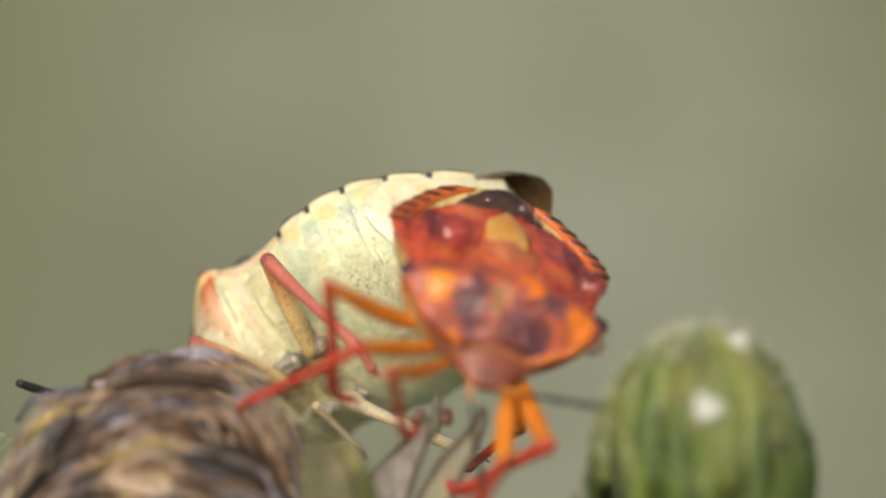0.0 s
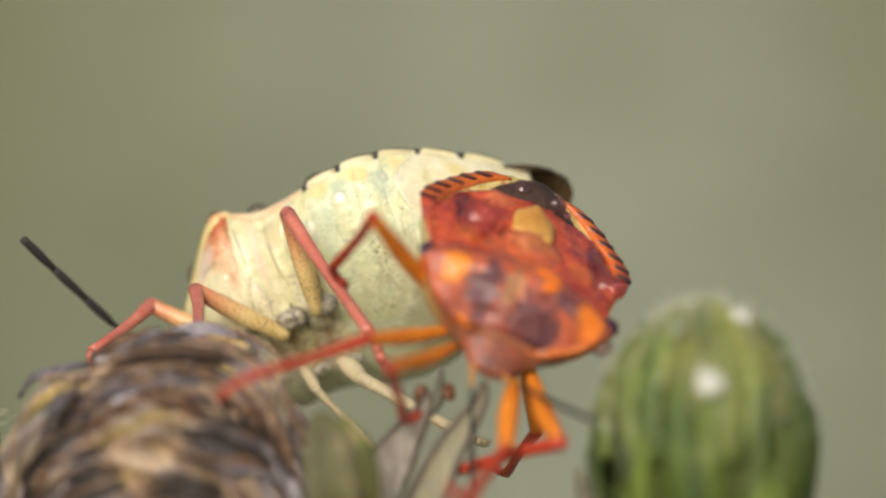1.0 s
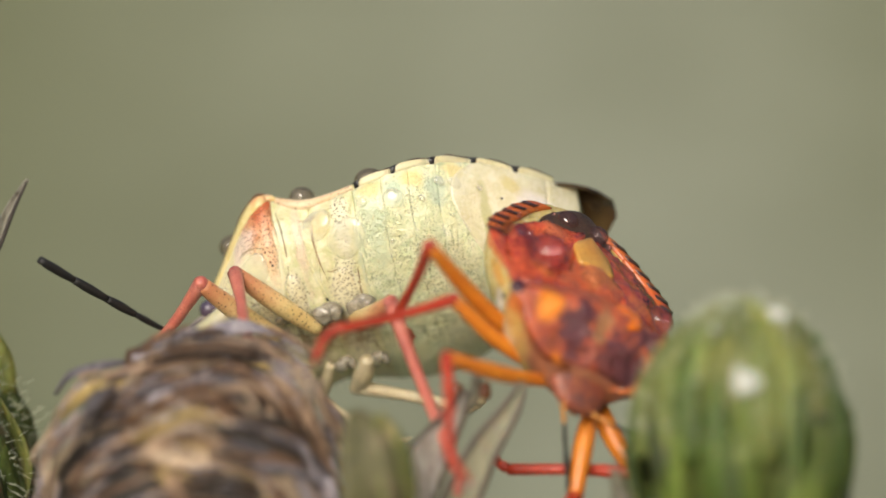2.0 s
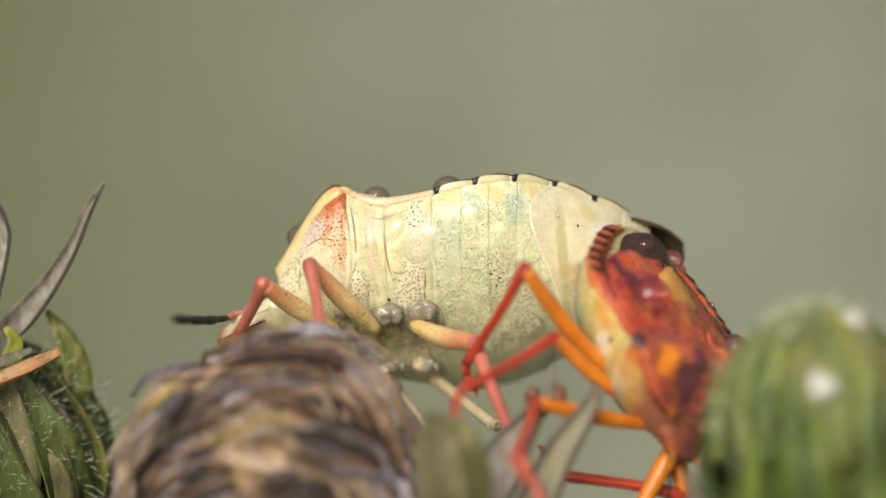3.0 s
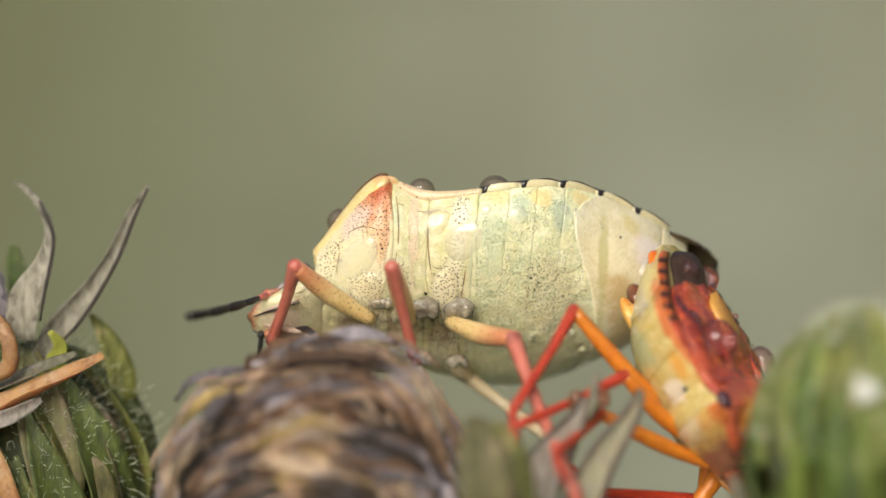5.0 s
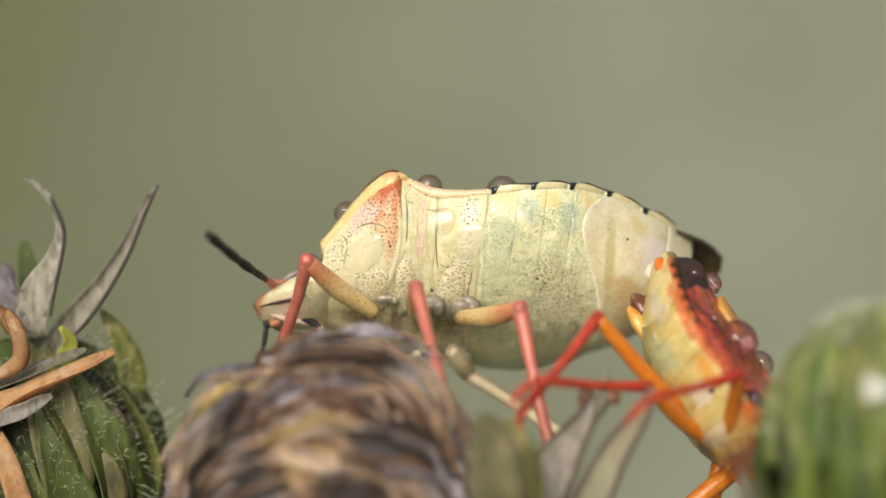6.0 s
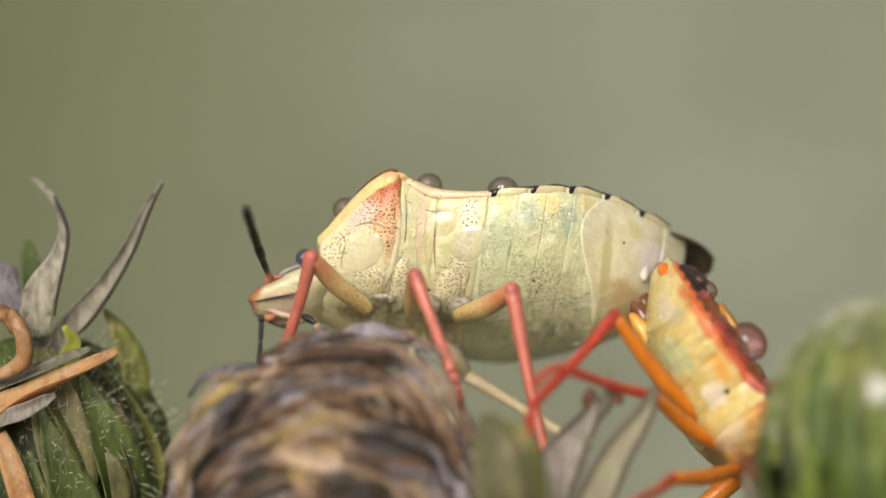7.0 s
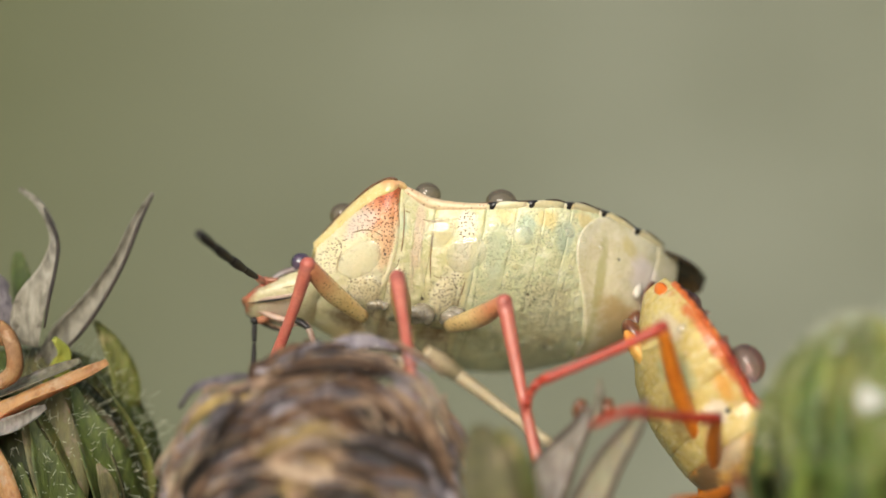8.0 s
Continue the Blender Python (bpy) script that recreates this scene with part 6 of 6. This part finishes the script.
    walk_leg(f_L2, FEMALE_HIPS["mid"], 1, [
        (0, -1.34, -0.09, -2.44, -1.4, 2.09, -2.12), (1, -1.57, 0.5, -2.75, -0.85, 2.52, -3.24), (2.5, -1.86, 2.34, -0.61, -0.79, 2.84, -2.46),
        (5, -1.41, 2.42, -0.96, -0.1, 2.75, -2.69), (6.5, -1.3, 2.24, -1.73, 0.04, 2.19, -3.48), (7, -1.25, 2.18, -1.93, 0.07, 1.93, -3.67),
        (7.5, -1.21, 2.1, -2.11, 0.08, 1.65, -3.84), (8, -1.18, 2.08, -2.15, 0.08, 1.47, -3.85)])
    walk_leg(f_L3, FEMALE_HIPS["hind"], 1, [
        (0, -0.24, 0.49, -2.66, 1.82, 1.76, -4.59), (0.5, -0.58, 0.94, -2.79, 1.48, 2.76, -4.23), (1, -0.31, 0.66, -2.72, 1.73, 2.76, -3.75),
        (2.5, -0.99, 1.72, -0.58, 0.81, 1.5, -3.22), (3.5, -0.79, 2.15, -0.47, 1.29, 1.81, -2.88), (4.5, -0.35, 2.21, -0.7, 1.78, 1.7, -3.03),
        (5, -0.44, 2.15, -0.61, 1.94, 2.32, -2.73), (6.5, -0.38, 1.72, -1.46, 2.41, 2.02, -3), (7, -0.3, 1.68, -1.48, 2.56, 2.27, -2.81),
        (7.5, -0.17, 1.33, -1.63, 2.64, 1.81, -3.11), (8, -0.27, 1.28, -1.44, 2.7, 1.92, -3.04)])
    walk_leg(m_A, MALE_HIPS["hind"], 1, [
        (0, -3.56, 4.64, 1.01, -3.3, 3.47, -2.17), (0.2, -3.63, 4.7, 0.83, -3.45, 3.4, -2.3), (0.3, -3.84, 4.61, 0.76, -3.57, 3.19, -2.32),
        (0.4, -2.9, 4.69, 1.45, -1.4, 3.91, -1.51), (0.5, -2.58, 4.43, 1.94, -1.66, 3.67, -1.24), (0.6, -2.43, 4.4, 2.04, -0.44, 4.91, -0.66),
        (0.7, -2.57, 4.4, 2.01, -0.58, 4.53, -0.75), (0.9, -2.91, 4.36, 1.98, -1.28, 4.44, -1), (1, -3.05, 4.32, 2, -1.48, 4.43, -1.01),
        (1.2, -2.36, 4.77, 1.69, -0.69, 4.48, -1.26), (2.3, -0.93, 4.99, 0.67, -0.31, 3.8, -2.45), (2.5, -0.21, 4.84, 0.52, -0.02, 3.85, -2.73),
        (3.5, 0.79, 4.71, -0.48, 0.18, 3.58, -3.63), (4.5, 1.87, 3.58, -0.91, -0.13, 4.77, -3.39), (5, 1.98, 3.18, -1.36, 0.06, 5.15, -3.36),
        (6.5, 1.87, 3.62, -1.21, 0.78, 5.12, -4.06), (7, 1.95, 3.45, -1.25, 0.98, 4.8, -4.22), (7.5, 1.54, 3.81, -1.31, 1.7, 1.71, -3.98),
        (7.9, 1.69, 3.47, -1.48, 1.18, 5.15, -4.4), (8, 1.4, 3.93, -0.53, 1.9, 3.25, -3.82)])
    walk_leg(m_B, MALE_HIPS["mid"], 1, [
        (0, -4.25, 3.42, -0.02, -3.96, 5.47, -2.72), (0.5, -4.29, 3.46, -0.15, -6.46, 5.78, -1.35), (1, -4.61, 3.27, -0.35, -6.79, 5.74, -1.19),
        (2.5, -0.98, 3.47, -0.71, -2.43, 6.08, -2.34), (3.5, -0.89, 3.67, -0.65, -2.39, 6.32, -2.16), (4.5, -0.22, 3.08, -0.93, -0.77, 5.66, -3.08),
        (5, -0.12, 2.9, -1.01, -0.35, 5.19, -3.52), (6.3, -0.39, 3.29, -1.16, 1.09, 5.72, -3.02), (6.5, -0.4, 3.28, -1.24, 1.2, 5.45, -3.31),
        (6.8, -0.36, 3.2, -1.45, 1.25, 5.67, -3.14), (7, -0.32, 3.14, -1.52, 1.26, 5.67, -3.16), (7.2, -1.43, 3.74, -0.16, -0.2, 6.21, -2.14),
        (7.5, -1.42, 3.77, -0.29, -0.23, 6.19, -2.35), (8, -1.28, 3.76, -0.56, -0.23, 6.13, -2.76)])
    walk_leg(m_C, MALE_HIPS["fore"], 1, [
        (0, -5.84, 2.89, 0.61, -4.89, 1.72, -1.75), (0.5, -5.98, 2.89, 0.33, -4.87, 1.68, -1.94), (1, -6.17, 2.7, 0.28, -4.98, 1.53, -1.97),
        (2.5, -2.94, 3.9, -1.56, -5.33, 5.33, -1.81), (3.5, -1.84, 4.05, -1.47, -3.76, 6.07, -1.65), (4.5, -0.75, 3.35, -1.8, -1.92, 5.86, -2.24),
        (5, -0.72, 3.12, -1.98, -1.58, 5.7, -2.64), (6.3, -1.78, 3.65, 1.19, -1.04, 5.48, -0.8), (6.5, -1.76, 3.68, 1.15, -0.99, 5.39, -0.93),
        (6.65, -1.71, 3.76, 0.98, -0.95, 5.53, -1.05), (6.8, -2.34, 4.07, -2.07, -2.79, 6.61, -3.17), (7, -2.41, 3.96, -2.34, -2.69, 6.49, -3.51),
        (7.5, -2.51, 3.87, -2.53, -2.71, 6.36, -3.79), (8, -2.58, 3.85, -2.57, -2.71, 6.24, -4.02)])
    walk_leg(m_D, MALE_HIPS["fore"], -1, [
        (0, -5.87, -0.62, -1.14, -8.6, 0.3, -0.34), (0.5, -5.91, -0.65, -0.83, -8.64, 0.19, 0.09), (1, -5.89, -0.9, -0.95, -8.74, -0.06, -0.52),
        (2.5, -4.26, -0.68, -2.47, -6.56, 1.1, -3.2), (3.5, -3.82, -0.1, -2.18, -5.66, 2.13, -2.96), (4.5, -3.45, 0.03, -2.06, -4.76, 2.52, -3.09),
        (5, -3.5, -0.12, -1.94, -4.61, 2.38, -3.18), (6.5, -2.73, -0.14, -2.77, -3.3, 2.1, -4.67), (7, -2.95, -0.37, -2.41, -3.57, 1.51, -4.66),
        (8, -3.31, -0.63, -2.04, -3.89, 1.11, -4.41)])
    walk_leg(m_E, MALE_HIPS["mid"], -1, [
        (0, -5.75, -1.5, -0.28, -4.66, -0.25, -3.14), (0.5, -5.69, -1.65, -0.21, -4.53, -0.35, -3.01), (1, -5.56, -2.06, -0.31, -4.67, -0.38, -3),
        (2.5, -3.89, -1.85, -1.43, -2.57, 0.72, -3.3), (3.5, -3.74, -0.95, -1.61, -3.03, 1.68, -3.47), (4.5, -3.29, -0.45, -1.78, -2.3, 2.27, -3.36),
        (5, -3.36, -0.5, -1.64, -2.21, 2.01, -3.44), (6.5, -3.19, -0.6, -2.03, -2.86, 1.81, -4.26), (7, -3.28, -0.71, -1.86, -3.19, 1.37, -4.43),
        (8, -3.6, -0.84, -1.5, -3.67, 0.72, -4.4)])
    walk_leg(m_F, MALE_HIPS["hind"], -1, [
        (0, -1.24, -1.97, -3.26, 0.09, -1.55, -5.92), (0.5, -1.47, -2.18, -3.21, -0.06, -2.12, -5.86), (1, -1.73, -2.3, -3.14, -0.39, -2.49, -5.81),
        (2.5, 0.72, -2.09, -0.99, 2.19, -4.22, -2.3), (3.5, 0.17, -2.74, -1.13, 0.97, -5.21, -2.42), (4.5, -0.28, -3.08, -1.01, 0.09, -5.73, -2.18),
        (5, -0.67, -3.32, -0.72, -0.67, -6.09, -1.6), (6.5, -0.86, -3.32, 0.04, -0.98, -6.22, -0.27), (7, -0.95, -3.27, 0.31, -1.14, -6.18, 0.26),
        (8, -1.08, -3.1, 0.78, -1.37, -5.98, 1.16)])
    walk_feeler(feeler_fnear, (-5.85, -0.6, -0.62), [
        (0, -0.297, -0.878, -0.375), (0.1, -0.308, -0.878, -0.367), (0.3, -0.362, -0.906, -0.218), (0.4, -0.41, -0.906, -0.107), (0.5, -0.302, -0.946, 0.118), (0.6, -0.329, -0.938, 0.111),
        (0.8, -0.332, -0.934, 0.134), (1, -0.33, -0.943, 0.048), (1.2, -0.34, -0.94, 0.018), (2.3, -0.452, -0.781, -0.431), (2.5, -0.387, -0.739, -0.551), (3.2, -0.101, -0.579, -0.809),
        (3.5, -0.168, -0.542, -0.823), (3.8, -0.137, -0.534, -0.834), (4, -0.226, -0.535, -0.814), (4.2, -0.22, -0.576, -0.787), (4.6, -0.15, -0.483, -0.863), (4.8, -0.21, -0.483, -0.85),
        (5, -0.28, -0.534, -0.798), (5.2, -0.274, -0.611, -0.742), (6.3, -0.287, -0.862, -0.418), (6.5, -0.252, -0.886, -0.389), (6.7, -0.15, -0.912, -0.383), (6.9, -0.133, -0.928, -0.349),
        (7, -0.15, -0.92, -0.362), (7.1, -0.165, -0.9, -0.403), (7.2, -0.238, -0.872, -0.427), (7.3, -0.298, -0.846, -0.442), (7.5, -0.356, -0.836, -0.418), (8, -0.36, -0.821, -0.443)])
    walk_feeler(feeler_ffar, (-5.98, 0.2, -1.36), [
        (0, -0.061, -0.473, -0.879), (1, -0.098, -0.178, -0.979), (2.5, -0.066, 0.065, -0.996), (3.5, -0.039, 0.101, -0.994), (5, -0.058, 0.895, -0.442), (6.5, -0.085, 0.562, -0.823),
        (7, 0.038, 0.556, -0.83), (7.5, 0.084, 0.508, -0.857), (8, 0.112, 0.54, -0.834)])
    walk_feeler(feeler_mnear, (-3.8, -0.45, -0.4), [(0, -0.51, -0.752, 0.418), (0.5, -0.714, -0.463, 0.526), (1, -0.675, -0.627, 0.389),
        (2.5, -0.572, -0.757, 0.316), (3.5, -0.594, -0.734, 0.328), (4.5, -0.629, -0.705, 0.328),
        (5, -0.639, -0.646, 0.418), (6.5, -0.679, -0.649, 0.343), (7, -0.691, -0.631, 0.352),
        (8, -0.706, -0.594, 0.386)])
    walk_feeler(feeler_mfar, (-3.8, 0.45, -0.5), [(0, -0.639, -0.353, -0.683), (0.5, -0.629, -0.354, -0.692), (1, -0.627, -0.365, -0.688),
        (2.5, -0.391, -0.527, -0.755), (3.5, -0.408, -0.526, -0.746), (4.5, -0.445, -0.496, -0.746),
        (5, -0.523, -0.517, -0.678), (6.5, -0.456, -0.504, -0.734), (7, -0.465, -0.506, -0.727),
        (8, -0.497, -0.512, -0.701)])


motions()
